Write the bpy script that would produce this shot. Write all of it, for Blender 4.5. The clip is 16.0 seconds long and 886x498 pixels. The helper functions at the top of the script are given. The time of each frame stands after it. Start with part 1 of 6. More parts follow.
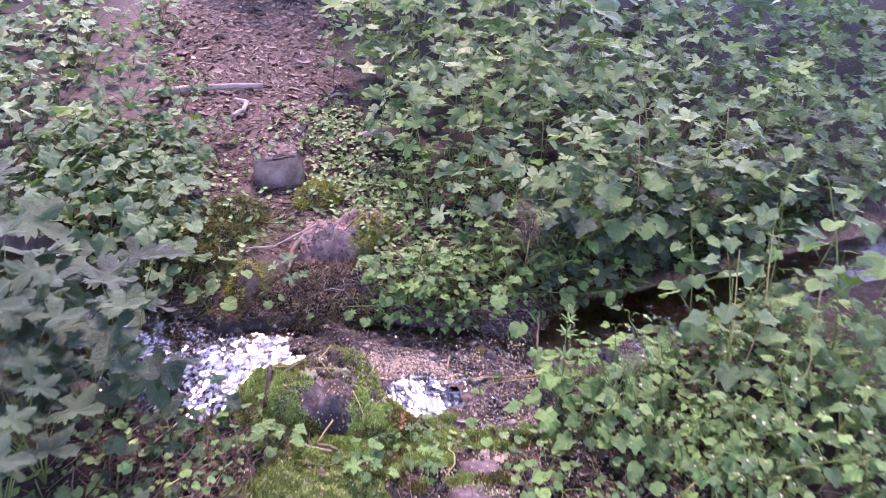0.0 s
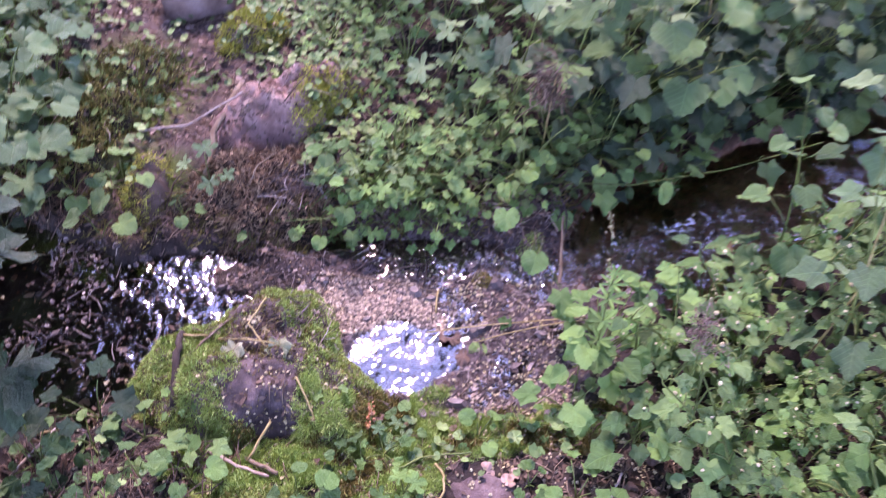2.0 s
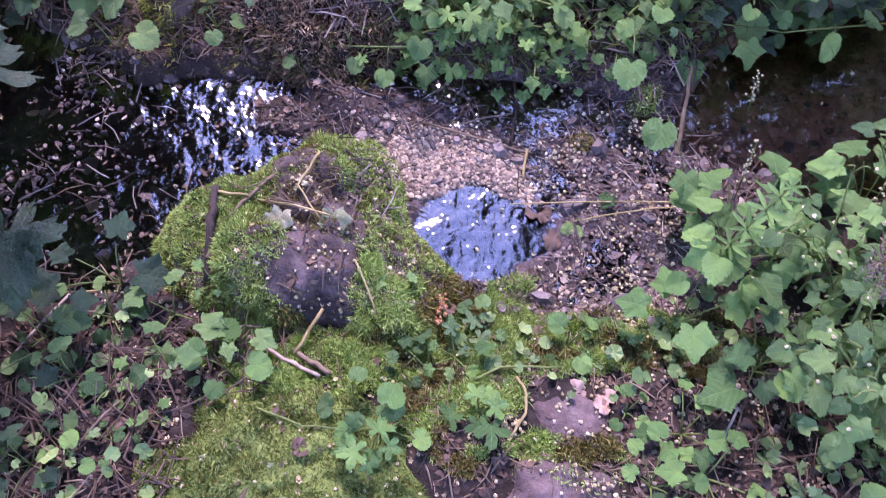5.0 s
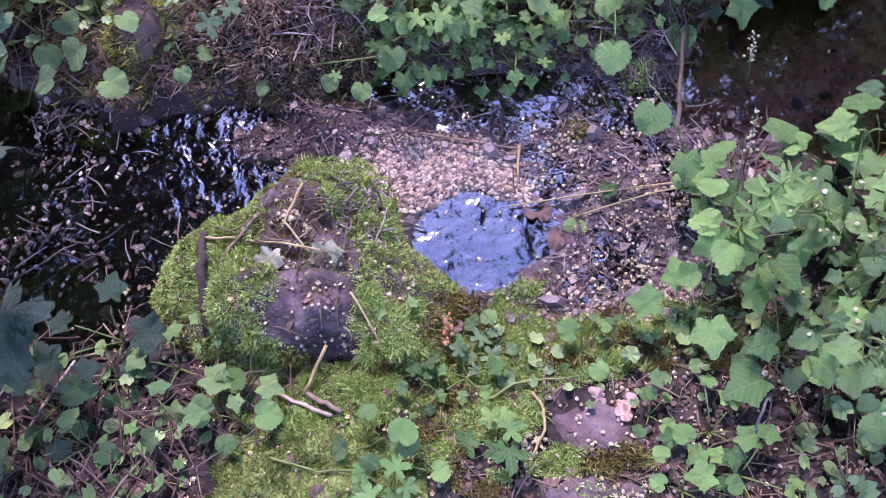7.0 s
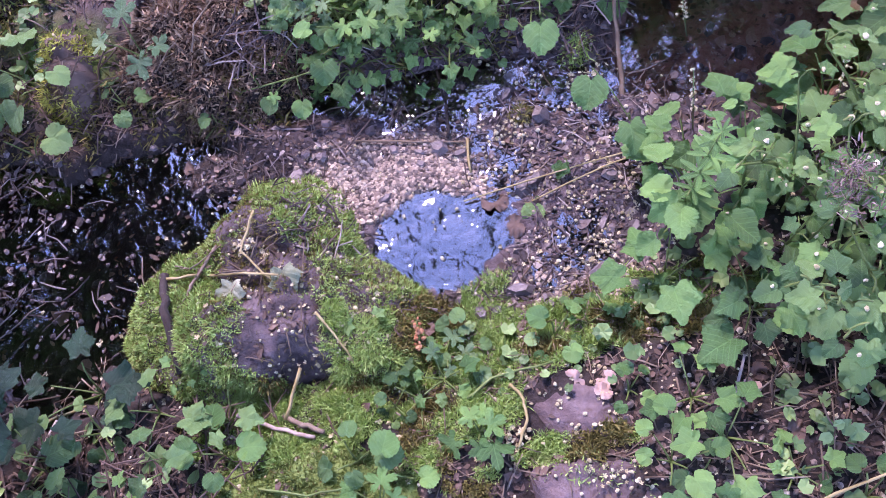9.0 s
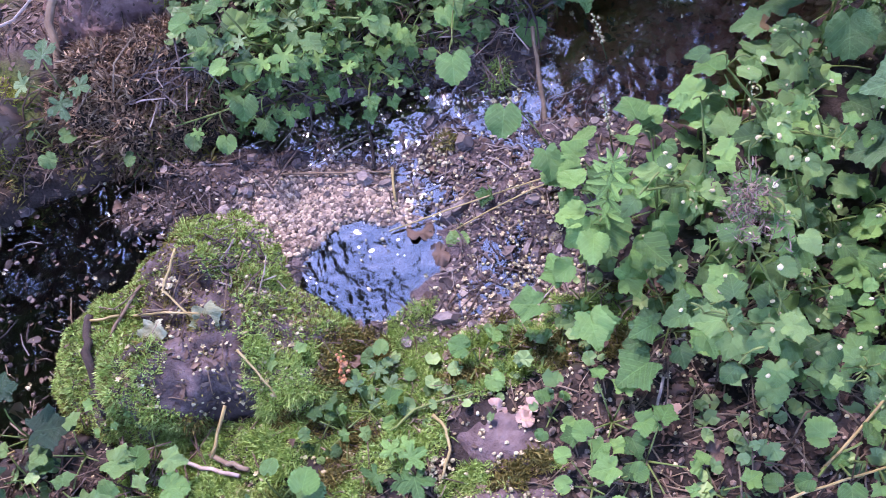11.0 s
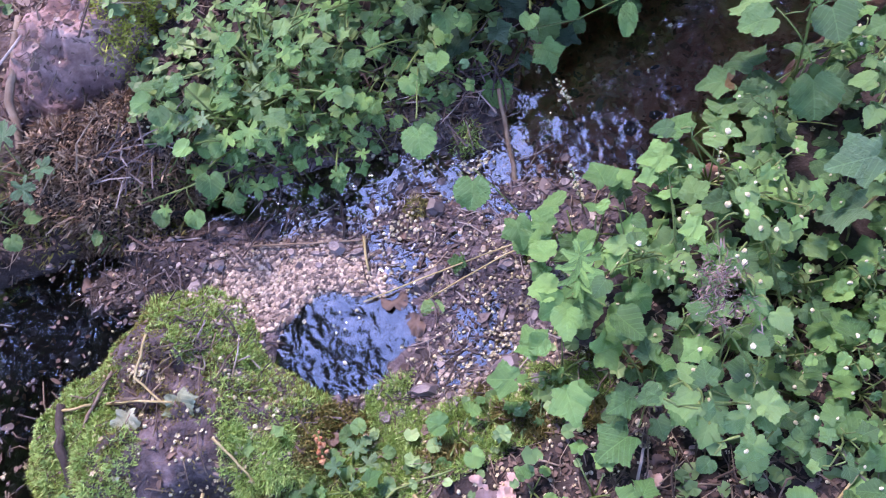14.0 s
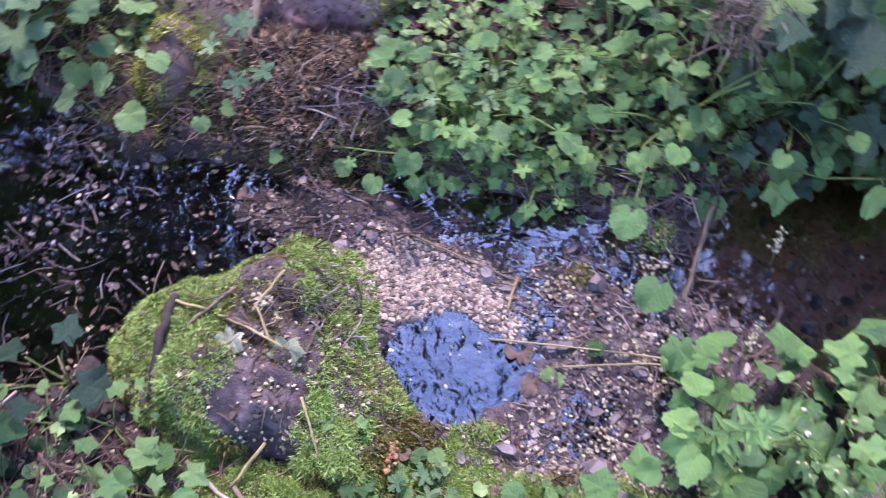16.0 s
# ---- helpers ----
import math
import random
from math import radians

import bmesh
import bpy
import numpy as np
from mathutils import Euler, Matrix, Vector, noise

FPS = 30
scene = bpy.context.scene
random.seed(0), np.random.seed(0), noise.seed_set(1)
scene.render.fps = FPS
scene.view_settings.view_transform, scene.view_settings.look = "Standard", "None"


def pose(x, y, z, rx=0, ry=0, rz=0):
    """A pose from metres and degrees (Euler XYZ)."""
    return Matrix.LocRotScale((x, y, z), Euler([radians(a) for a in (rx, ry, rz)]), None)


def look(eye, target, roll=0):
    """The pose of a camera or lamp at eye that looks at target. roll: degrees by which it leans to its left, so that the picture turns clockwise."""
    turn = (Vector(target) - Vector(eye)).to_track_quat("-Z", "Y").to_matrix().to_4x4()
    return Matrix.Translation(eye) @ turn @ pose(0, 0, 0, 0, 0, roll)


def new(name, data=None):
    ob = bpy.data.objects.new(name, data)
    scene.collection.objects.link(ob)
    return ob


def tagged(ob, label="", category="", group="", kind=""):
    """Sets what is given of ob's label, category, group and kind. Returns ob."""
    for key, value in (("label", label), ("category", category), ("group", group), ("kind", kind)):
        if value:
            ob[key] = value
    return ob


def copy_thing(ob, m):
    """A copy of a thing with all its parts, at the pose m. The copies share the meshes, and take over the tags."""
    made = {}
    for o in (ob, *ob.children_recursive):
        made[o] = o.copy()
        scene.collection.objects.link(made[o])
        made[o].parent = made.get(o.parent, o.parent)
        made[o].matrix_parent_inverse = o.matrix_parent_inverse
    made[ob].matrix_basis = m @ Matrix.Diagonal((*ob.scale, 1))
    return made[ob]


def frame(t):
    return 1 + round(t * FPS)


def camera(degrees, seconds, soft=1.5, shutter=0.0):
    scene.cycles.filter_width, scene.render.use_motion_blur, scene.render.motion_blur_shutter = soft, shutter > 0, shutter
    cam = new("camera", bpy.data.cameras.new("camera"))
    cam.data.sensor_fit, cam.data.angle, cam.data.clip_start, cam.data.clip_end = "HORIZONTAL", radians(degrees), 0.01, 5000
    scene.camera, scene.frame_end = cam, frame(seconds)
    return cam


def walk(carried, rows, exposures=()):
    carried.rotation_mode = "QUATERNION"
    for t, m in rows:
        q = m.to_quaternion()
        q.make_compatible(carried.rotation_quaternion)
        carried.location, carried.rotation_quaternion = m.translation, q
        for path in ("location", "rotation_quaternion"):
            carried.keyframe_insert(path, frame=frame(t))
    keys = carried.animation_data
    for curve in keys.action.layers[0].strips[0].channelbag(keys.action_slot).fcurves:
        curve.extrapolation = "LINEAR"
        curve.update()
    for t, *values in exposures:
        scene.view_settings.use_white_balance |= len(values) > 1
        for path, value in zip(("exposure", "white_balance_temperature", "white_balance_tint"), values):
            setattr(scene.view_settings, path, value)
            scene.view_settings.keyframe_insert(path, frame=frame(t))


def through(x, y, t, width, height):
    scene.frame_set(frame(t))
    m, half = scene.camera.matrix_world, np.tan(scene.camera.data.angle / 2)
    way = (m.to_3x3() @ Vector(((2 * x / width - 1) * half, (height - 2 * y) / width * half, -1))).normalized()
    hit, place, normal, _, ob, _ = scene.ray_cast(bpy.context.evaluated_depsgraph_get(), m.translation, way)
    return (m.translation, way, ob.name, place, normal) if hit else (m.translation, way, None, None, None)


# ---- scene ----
from mathutils.bvhtree import BVHTree

cam = camera(58.7, 16.0, soft=0.6, shutter=0.5)
PATH = [
    (0, (-0.022, -0.109, 1.585), (0.019, 1.571, 0.501), 3.1),
    (0.5, (-0.003, 0.168, 1.564), (0.011, 1.799, 0.407), 3.0),
    (1, (-0.037, 0.412, 1.511), (0.033, 1.945, 0.228), 1.5),
    (1.5, (-0.005, 0.563, 1.482), (0.084, 2.01, 0.105), 0.9),
    (2, (0.055, 0.716, 1.405), (0.073, 1.974, -0.15), 0.7),
    (2.5, (0.079, 0.819, 1.348), (-0.046, 1.959, -0.291), -1.6),
    (3, (0.092, 0.86, 1.314), (-0.031, 1.924, -0.375), -0.8),
    (3.5, (0.034, 0.892, 1.265), (-0.031, 1.814, -0.508), 1.9),
    (4, (0.004, 0.938, 1.251), (-0.018, 1.765, -0.57), 3.8),
    (4.5, (-0.032, 0.976, 1.227), (-0.027, 1.74, -0.621), 4.2),
    (5, (-0.06, 1.018, 1.234), (-0.081, 1.785, -0.613), 3.3),
    (5.2, (-0.056, 1.036, 1.238), (-0.094, 1.795, -0.612), 2.1),
    (7.3, (0.02, 1.135, 1.224), (-0.108, 1.775, -0.666), -15.7),
    (7.5, (0.031, 1.138, 1.223), (-0.1, 1.771, -0.67), -17.7),
    (8, (0.051, 1.13, 1.212), (-0.084, 1.765, -0.679), -20.2),
    (10.3, (0.151, 1.149, 1.218), (-0.007, 1.801, -0.666), -26.7),
    (10.5, (0.166, 1.147, 1.215), (0.021, 1.803, -0.669), -25.8),
    (11, (0.194, 1.145, 1.211), (0.071, 1.809, -0.672), -23.3),
    (11.5, (0.209, 1.151, 1.208), (0.109, 1.817, -0.675), -20.3),
    (12, (0.215, 1.162, 1.204), (0.121, 1.824, -0.681), -19.0),
    (12.5, (0.198, 1.186, 1.215), (0.105, 1.857, -0.666), -19.6),
    (13, (0.187, 1.214, 1.232), (0.092, 1.892, -0.648), -20.0),
    (13.5, (0.214, 1.223, 1.231), (0.117, 1.895, -0.65), -22.4),
    (14, (0.243, 1.245, 1.232), (0.151, 1.903, -0.654), -23.4),
    (14.5, (0.282, 1.264, 1.234), (0.203, 1.922, -0.653), -23.6),
    (15, (0.239, 1.291, 1.245), (0.157, 1.966, -0.636), -15.1),
    (15.5, (0.137, 1.295, 1.238), (0.007, 2.001, -0.628), -7.9),
    (16, (0.069, 1.3, 1.228), (-0.143, 1.996, -0.635), -4.8),
]
walk(cam, [(t, look(eye, target, roll)) for t, eye, target, roll in PATH],
     [(0, 3.34, 7450, 63), (1.5, 3.32, 7350, 63), (3, 3.2, 6800, 61), (5, 3.11, 6650, 59), (8, 3.12, 6550, 58), (11, 3.21, 6550, 48), (16, 3.21, 6550, 47)])

# soft daylight through a gap in the tree canopy
world = bpy.data.worlds.new("world")
scene.world = world
world.use_nodes = True
wn = world.node_tree.nodes
sky = wn.new("ShaderNodeTexSky")
sky.sky_type = 'NISHITA'
sky.sun_disc = False
sky.air_density, sky.dust_density, sky.ozone_density = 1.0, 0.1, 4.0
SUN_EL, SUN_AZ = 49.0, -11.0
sky.sun_elevation, sky.sun_rotation = radians(SUN_EL), radians(SUN_AZ)
wn["Background"].inputs["Strength"].default_value = 0.15
world.node_tree.links.new(sky.outputs["Color"], wn["Background"].inputs["Color"])
sun = new("sun", bpy.data.lights.new("sun", 'SUN'))
sun.data.energy, sun.data.angle, sun.data.color = 0.76, radians(11), (1.0, 0.96, 0.9)
SUN_DIR = Vector((math.sin(radians(SUN_AZ)) * math.cos(radians(SUN_EL)), math.cos(radians(SUN_AZ)) * math.cos(radians(SUN_EL)), math.sin(radians(SUN_EL))))
sun.matrix_world = look(SUN_DIR * 20, (0, 0, 0))


# ---- materials ----
class Mat:
    """A small builder for node materials."""
    def __init__(self, name):
        self.m = bpy.data.materials.new(name)
        self.m.use_nodes = True
        self.t = self.m.node_tree
        self.p = self.t.nodes["Principled BSDF"]
        self.out = self.t.nodes["Material Output"]

    def node(self, kind, **inputs):
        n = self.t.nodes.new("ShaderNode" + kind)
        for k, v in inputs.items():
            self.put(n.inputs[k.replace("_", " ")], v)
        return n

    def put(self, socket, v):
        if isinstance(v, bpy.types.NodeSocket):
            self.t.links.new(v, socket)
        else:
            socket.default_value = v

    def coord(self, which="Object"):
        return self.t.nodes.new("ShaderNodeTexCoord").outputs[which]

    def pos(self):
        return self.t.nodes.new("ShaderNodeNewGeometry").outputs["Position"]

    def island(self):
        return self.t.nodes.new("ShaderNodeNewGeometry").outputs["Random Per Island"]

    def rnd(self):
        return self.t.nodes.new("ShaderNodeObjectInfo").outputs["Random"]

    def noise(self, vec, scale, detail=3.0, rough=0.55):
        return self.node("TexNoise", Vector=vec, Scale=scale, Detail=detail, Roughness=rough).outputs["Fac"]

    def ramp(self, fac, stops):
        n = self.node("ValToRGB", Fac=fac)
        e = n.color_ramp.elements
        while len(e) < len(stops):
            e.new(0.5)
        for el, (p, c) in zip(e, stops):
            el.position, el.color = p, (*c, 1)
        return n.outputs["Color"]

    def mix(self, fac, a, b, how='MIX'):
        n = self.t.nodes.new("ShaderNodeMix")
        n.data_type, n.blend_type = 'RGBA', how
        self.put(n.inputs[0], fac)
        for s, v in ((n.inputs[6], a), (n.inputs[7], b)):
            self.put(s, (*v, 1) if isinstance(v, tuple) and len(v) == 3 else v)
        return n.outputs[2]

    def math(self, op, a, b=0.0, clamp=False):
        n = self.t.nodes.new("ShaderNodeMath")
        n.operation, n.use_clamp = op, clamp
        self.put(n.inputs[0], a)
        self.put(n.inputs[1], b)
        return n.outputs[0]

    def attr(self, name):
        n = self.t.nodes.new("ShaderNodeAttribute")
        n.attribute_name = name
        return n

    def bump(self, height, strength=0.4, distance=0.004):
        n = self.node("Bump", Height=height, Strength=strength, Distance=distance)
        self.put(self.p.inputs["Normal"], n.outputs["Normal"])
        return n

    def done(self, color, rough=0.7, spec=0.4):
        self.put(self.p.inputs["Base Color"], (*color, 1) if isinstance(color, tuple) else color)
        self.put(self.p.inputs["Roughness"], rough)
        self.put(self.p.inputs["Specular IOR Level"], spec)
        return self.m


def leaf_material(name, dark, mid, light, rough=0.5, vein=0.2, through=0.22, spots=0.0):
    k = Mat(name)
    co = k.coord()
    sep = k.node("SeparateXYZ", Vector=co)
    ax = k.math('ABSOLUTE', sep.outputs[0])
    rib = k.math('LESS_THAN', ax, 0.012)
    side = k.math('SINE', k.math('MULTIPLY', k.math('SUBTRACT', sep.outputs[1], k.math('MULTIPLY', ax, 0.9)), 44.0))
    side = k.math('MULTIPLY', k.math('GREATER_THAN', side, 0.86), 0.6)
    veins = k.math('MAXIMUM', rib, side)
    shift = k.math('ADD', k.rnd(), k.math('MULTIPLY', k.math('SUBTRACT', k.noise(k.pos(), 9.0, 3.0), 0.5), 0.7))
    base = k.ramp(shift, [(0.05, dark), (0.5, mid), (0.95, light)])
    fine = k.noise(co, 14.0, 4.0, 0.7)
    base = k.mix(k.math('MULTIPLY', fine, 0.5), base, k.mix(1.0, base, (0.72, 0.8, 0.7), 'MULTIPLY'))
    base = k.mix(k.math('MULTIPLY', veins, vein), base, tuple(min(1, c * 1.9 + 0.02) for c in mid))
    if spots:
        worn = k.math('GREATER_THAN', k.noise(k.pos(), 23.0, 2.0), 1.0 - spots)
        base = k.mix(worn, base, (0.14, 0.09, 0.035))
    k.bump(k.math('ADD', k.math('MULTIPLY', veins, -0.6), fine), 0.5, 0.02)
    k.done(base, rough + 0.06, 0.45)
    tr = k.node("BsdfTranslucent", Color=k.mix(1.0, base, (1.0, 1.15, 0.45), 'MULTIPLY'))
    mixer = k.node("MixShader", Fac=through)
    k.t.links.new(k.p.outputs[0], mixer.inputs[1])
    k.t.links.new(tr.outputs[0], mixer.inputs[2])
    k.t.links.new(mixer.outputs[0], k.out.inputs["Surface"])
    return k.m


M_BRIGHT = leaf_material("leaf_fresh_green", (0.064, 0.168, 0.05), (0.118, 0.275, 0.083), (0.21, 0.41, 0.12), rough=0.42)
M_MID = leaf_material("leaf_soft_green", (0.046, 0.122, 0.044), (0.1, 0.22, 0.077), (0.185, 0.34, 0.115), rough=0.42, spots=0.24)
M_BLUE = leaf_material("leaf_grey_green", (0.065, 0.15, 0.07), (0.115, 0.23, 0.11), (0.2, 0.33, 0.16), rough=0.36)
# Dark green leaf, lowered further so its colour stands for shade on herbs.
M_SHADED = leaf_material("leaf_green_shaded", (0.014, 0.046, 0.026), (0.026, 0.076, 0.041), (0.05, 0.115, 0.058), rough=0.38)
M_PALE = leaf_material("leaf_wilted_pale", (0.25, 0.3, 0.2), (0.36, 0.4, 0.28), (0.45, 0.48, 0.36), rough=0.6)
# Crown green darkened so the trees mirror as backlit silhouettes.
M_CANOPY = leaf_material("leaf_tree_silhouette", (0.014, 0.034, 0.01), (0.024, 0.052, 0.016), (0.04, 0.075, 0.022), through=0.15)


def plain_material(name, stops, scale, bump=0.4, rough=0.75, fine=90.0, island=False, obj=False, spec=0.35, share=0.45):
    k = Mat(name)
    v = k.pos()
    f = k.noise(v, scale, 4.0, 0.6)
    if island:
        f = k.math('ADD', k.math('MULTIPLY', f, 1.1 - share), k.math('MULTIPLY', k.island(), share))
    if obj:
        f = k.math('ADD', k.math('MULTIPLY', f, 0.6), k.math('MULTIPLY', k.rnd(), 0.4))
    g = k.noise(v, fine, 5.0, 0.7)
    col = k.ramp(f, stops)
    col = k.mix(k.math('MULTIPLY', g, 0.6), col, k.mix(1.0, col, (0.5, 0.5, 0.52), 'MULTIPLY'))
    k.bump(g, bump, 0.006)
    return k.done(col, rough, spec)


M_COVER = plain_material("leaf_tiny_green", [(0.1, (0.06, 0.12, 0.04)), (0.5, (0.12, 0.24, 0.085)), (0.9, (0.23, 0.37, 0.135))], 12.0, 0.2, 0.5, 150.0, island=True, share=0.7)
M_ROCK = plain_material("rock_brown_violet", [(0.3, (0.03, 0.023, 0.024)), (0.5, (0.095, 0.071, 0.077)), (0.72, (0.22, 0.17, 0.178))], 26.0, 1.0, 0.62, 110.0)
M_REDROCK = plain_material("rock_reddish", [(0.25, (0.14, 0.08, 0.07)), (0.5, (0.36, 0.232, 0.21)), (0.75, (0.58, 0.42, 0.39))], 22.0, 1.0, 0.85, 140.0)
M_SLAB = plain_material("rock_flat_violet", [(0.25, (0.07, 0.05, 0.052)), (0.5, (0.17, 0.125, 0.13)), (0.75, (0.3, 0.235, 0.24))], 22.0, 1.0, 0.8, 140.0)
M_BLOCK = plain_material("rock_grey_block", [(0.25, (0.12, 0.08, 0.068)), (0.5, (0.3, 0.22, 0.195)), (0.8, (0.52, 0.43, 0.4))], 17.0, 0.6, 0.85, 120.0)
M_MOSS = plain_material("moss_green", [(0.1, (0.07, 0.12, 0.015)), (0.42, (0.24, 0.42, 0.085)), (0.9, (0.56, 0.76, 0.27))], 16.0, 0.3, 0.8, 300.0, island=True)
M_MOSSYELLOW = plain_material("moss_yellow_green", [(0.1, (0.10, 0.11, 0.015)), (0.45, (0.36, 0.4, 0.06)), (0.9, (0.62, 0.64, 0.16))], 16.0, 0.3, 0.8, 300.0, island=True)
M_MOSSOLIVE = plain_material("moss_olive", [(0.1, (0.06, 0.085, 0.014)), (0.45, (0.135, 0.22, 0.048)), (0.9, (0.34, 0.46, 0.145))], 16.0, 0.3, 0.8, 300.0, island=True)
M_MOSSBROWN = plain_material("moss_brown_green", [(0.1, (0.06, 0.062, 0.015)), (0.5, (0.16, 0.155, 0.04)), (0.9, (0.32, 0.27, 0.09))], 20.0, 0.3, 0.85, 300.0, island=True)
M_DRYMOSS = plain_material("moss_dry_brown", [(0.15, (0.04, 0.025, 0.017)), (0.5, (0.2, 0.13, 0.085)), (0.85, (0.58, 0.44, 0.29))], 24.0, 0.3, 0.9, 300.0, island=True)
M_GRAVEL = plain_material("gravel_tan", [(0.15, (0.07, 0.055, 0.055)), (0.4, (0.21, 0.165, 0.14)), (0.62, (0.38, 0.3, 0.24)), (0.9, (0.62, 0.53, 0.4))], 10.0, 0.3, 0.6, 260.0, island=True, share=0.75)
M_PEBBLE = plain_material("pebble_wet", [(0.2, (0.05, 0.042, 0.046)), (0.5, (0.12, 0.1, 0.105)), (0.8, (0.25, 0.21, 0.205))], 60.0, 0.3, 0.3, 260.0, obj=True, spec=0.5)
M_BLOSSOM = plain_material("blossom_cream", [(0.1, (0.3, 0.24, 0.12)), (0.45, (0.5, 0.44, 0.26)), (0.9, (0.76, 0.7, 0.48))], 40.0, 0.2, 0.7, 300.0, island=True)
M_TWIG = plain_material("twig_brown", [(0.2, (0.09, 0.06, 0.045)), (0.5, (0.19, 0.14, 0.1)), (0.8, (0.34, 0.27, 0.2))], 30.0, 0.4, 0.8, 200.0, island=True)
M_TANGLE = plain_material("stalk_mixed", [(0.15, (0.03, 0.022, 0.017)), (0.55, (0.1, 0.072, 0.052)), (0.9, (0.36, 0.3, 0.22))], 30.0, 0.3, 0.75, 200.0, island=True)
M_STICKDARK = plain_material("stick_dark", [(0.2, (0.025, 0.018, 0.016)), (0.6, (0.06, 0.045, 0.04)), (0.9, (0.12, 0.095, 0.08))], 40.0, 0.5, 0.8, 220.0)
M_STRAW = plain_material("stalk_straw", [(0.2, (0.24, 0.19, 0.08)), (0.5, (0.38, 0.31, 0.14)), (0.8, (0.5, 0.43, 0.24))], 30.0, 0.3, 0.6, 200.0)
M_PALEWOOD = plain_material("wood_pale", [(0.2, (0.3, 0.23, 0.2)), (0.5, (0.46, 0.38, 0.34)), (0.8, (0.6, 0.53, 0.48))], 30.0, 0.4, 0.8, 220.0)
M_LITTER = plain_material("litter_brown", [(0.05, (0.05, 0.032, 0.026)), (0.45, (0.1, 0.066, 0.052)), (0.75, (0.2, 0.14, 0.112)), (1.0, (0.4, 0.31, 0.245))], 20.0, 0.3, 0.75, 180.0, island=True)
M_TRAIL = plain_material("litter_pinkish", [(0.05, (0.05, 0.034, 0.03)), (0.4, (0.125, 0.082, 0.072)), (0.7, (0.26, 0.185, 0.165)), (1.0, (0.5, 0.4, 0.35))], 20.0, 0.3, 0.75, 180.0, island=True, share=0.7)
M_STEM = plain_material("stem_green", [(0.2, (0.06, 0.1, 0.03)), (0.5, (0.12, 0.19, 0.05)), (0.8, (0.2, 0.26, 0.08))], 30.0, 0.2, 0.55, 200.0)
M_BARK = plain_material("bark", [(0.2, (0.035, 0.028, 0.022)), (0.5, (0.08, 0.065, 0.05)), (0.8, (0.15, 0.13, 0.1))], 7.0, 0.8, 0.9, 40.0)
M_RUST = plain_material("flower_rust", [(0.2, (0.26, 0.09, 0.04)), (0.5, (0.5, 0.2, 0.09)), (0.8, (0.66, 0.36, 0.2))], 60.0, 0.3, 0.7, 200.0, island=True)


def ground_material():
    k = Mat("soil_and_gravel")
    v = k.pos()
    n1, n2, n3 = k.noise(v, 5.0, 5.0), k.noise(v, 38.0, 4.0, 0.65), k.noise(v, 210.0, 3.0, 0.7)
    soil = k.ramp(n2, [(0.25, (0.010, 0.008, 0.007)), (0.5, (0.03, 0.022, 0.02)), (0.75, (0.08, 0.06, 0.054))])
    path = k.ramp(n2, [(0.25, (0.04, 0.029, 0.028)), (0.5, (0.115, 0.081, 0.078)), (0.75, (0.25, 0.19, 0.18))])
    soil = k.mix(k.attr("trail").outputs["Fac"], soil, path)
    bed = k.ramp(n2, [(0.3, (0.010, 0.006, 0.005)), (0.6, (0.034, 0.018, 0.011)), (0.8, (0.09, 0.05, 0.03))])
    soil = k.mix(k.attr("bed").outputs["Fac"], soil, bed)
    mud = k.ramp(n2, [(0.3, (0.034, 0.025, 0.029)), (0.5, (0.085, 0.064, 0.071)), (0.75, (0.2, 0.16, 0.168))])
    soil = k.mix(k.attr("mud").outputs["Fac"], soil, mud)
    warm = k.ramp(n2, [(0.3, (0.16, 0.07, 0.038)), (0.5, (0.46, 0.22, 0.135)), (0.75, (0.68, 0.43, 0.31))])
    soil = k.mix(k.attr("brown").outputs["Fac"], soil, warm)
    vor = k.t.nodes.new("ShaderNodeTexVoronoi")
    k.put(vor.inputs["Vector"], v)
    k.put(vor.inputs["Scale"], 150.0)
    grit = k.ramp(vor.outputs["Color"], [(0.1, (0.08, 0.055, 0.05)), (0.5, (0.2, 0.145, 0.125)), (0.9, (0.38, 0.31, 0.26))])
    gv = k.math('MULTIPLY', k.attr("grit").outputs["Fac"], k.math('GREATER_THAN', k.math('ADD', n2, k.attr("grit").outputs["Fac"]), 0.75))
    col = k.mix(gv, soil, grit)
    green = k.ramp(n3, [(0.3, (0.03, 0.06, 0.01)), (0.7, (0.12, 0.17, 0.03))])
    col = k.mix(k.math('MULTIPLY', k.attr("mossy").outputs["Fac"], k.math('GREATER_THAN', n2, 0.4)), col, green)
    col = k.mix(k.math('MULTIPLY', n1, 0.5), col, k.mix(1.0, col, (0.55, 0.52, 0.55), 'MULTIPLY'))
    k.bump(k.math('ADD', n2, k.math('MULTIPLY', n3, 0.6)), 0.8, 0.008)
    wet = k.attr("wet").outputs["Fac"]
    return k.done(col, k.math('SUBTRACT', 0.85, k.math('MULTIPLY', wet, 0.55)), 0.4)


M_GROUND = ground_material()
M_SUNKEN = plain_material("litter_sunken", [(0.1, (0.08, 0.042, 0.025)), (0.5, (0.32, 0.175, 0.105)), (0.9, (0.66, 0.48, 0.34))], 20.0, 0.3, 0.75, 180.0, island=True, share=0.7)
M_DRIFT = plain_material("litter_grey_violet", [(0.05, (0.03, 0.024, 0.024)), (0.5, (0.09, 0.07, 0.07)), (0.8, (0.22, 0.18, 0.17)), (1.0, (0.5, 0.45, 0.4))], 20.0, 0.3, 0.7, 180.0, island=True, share=0.75)
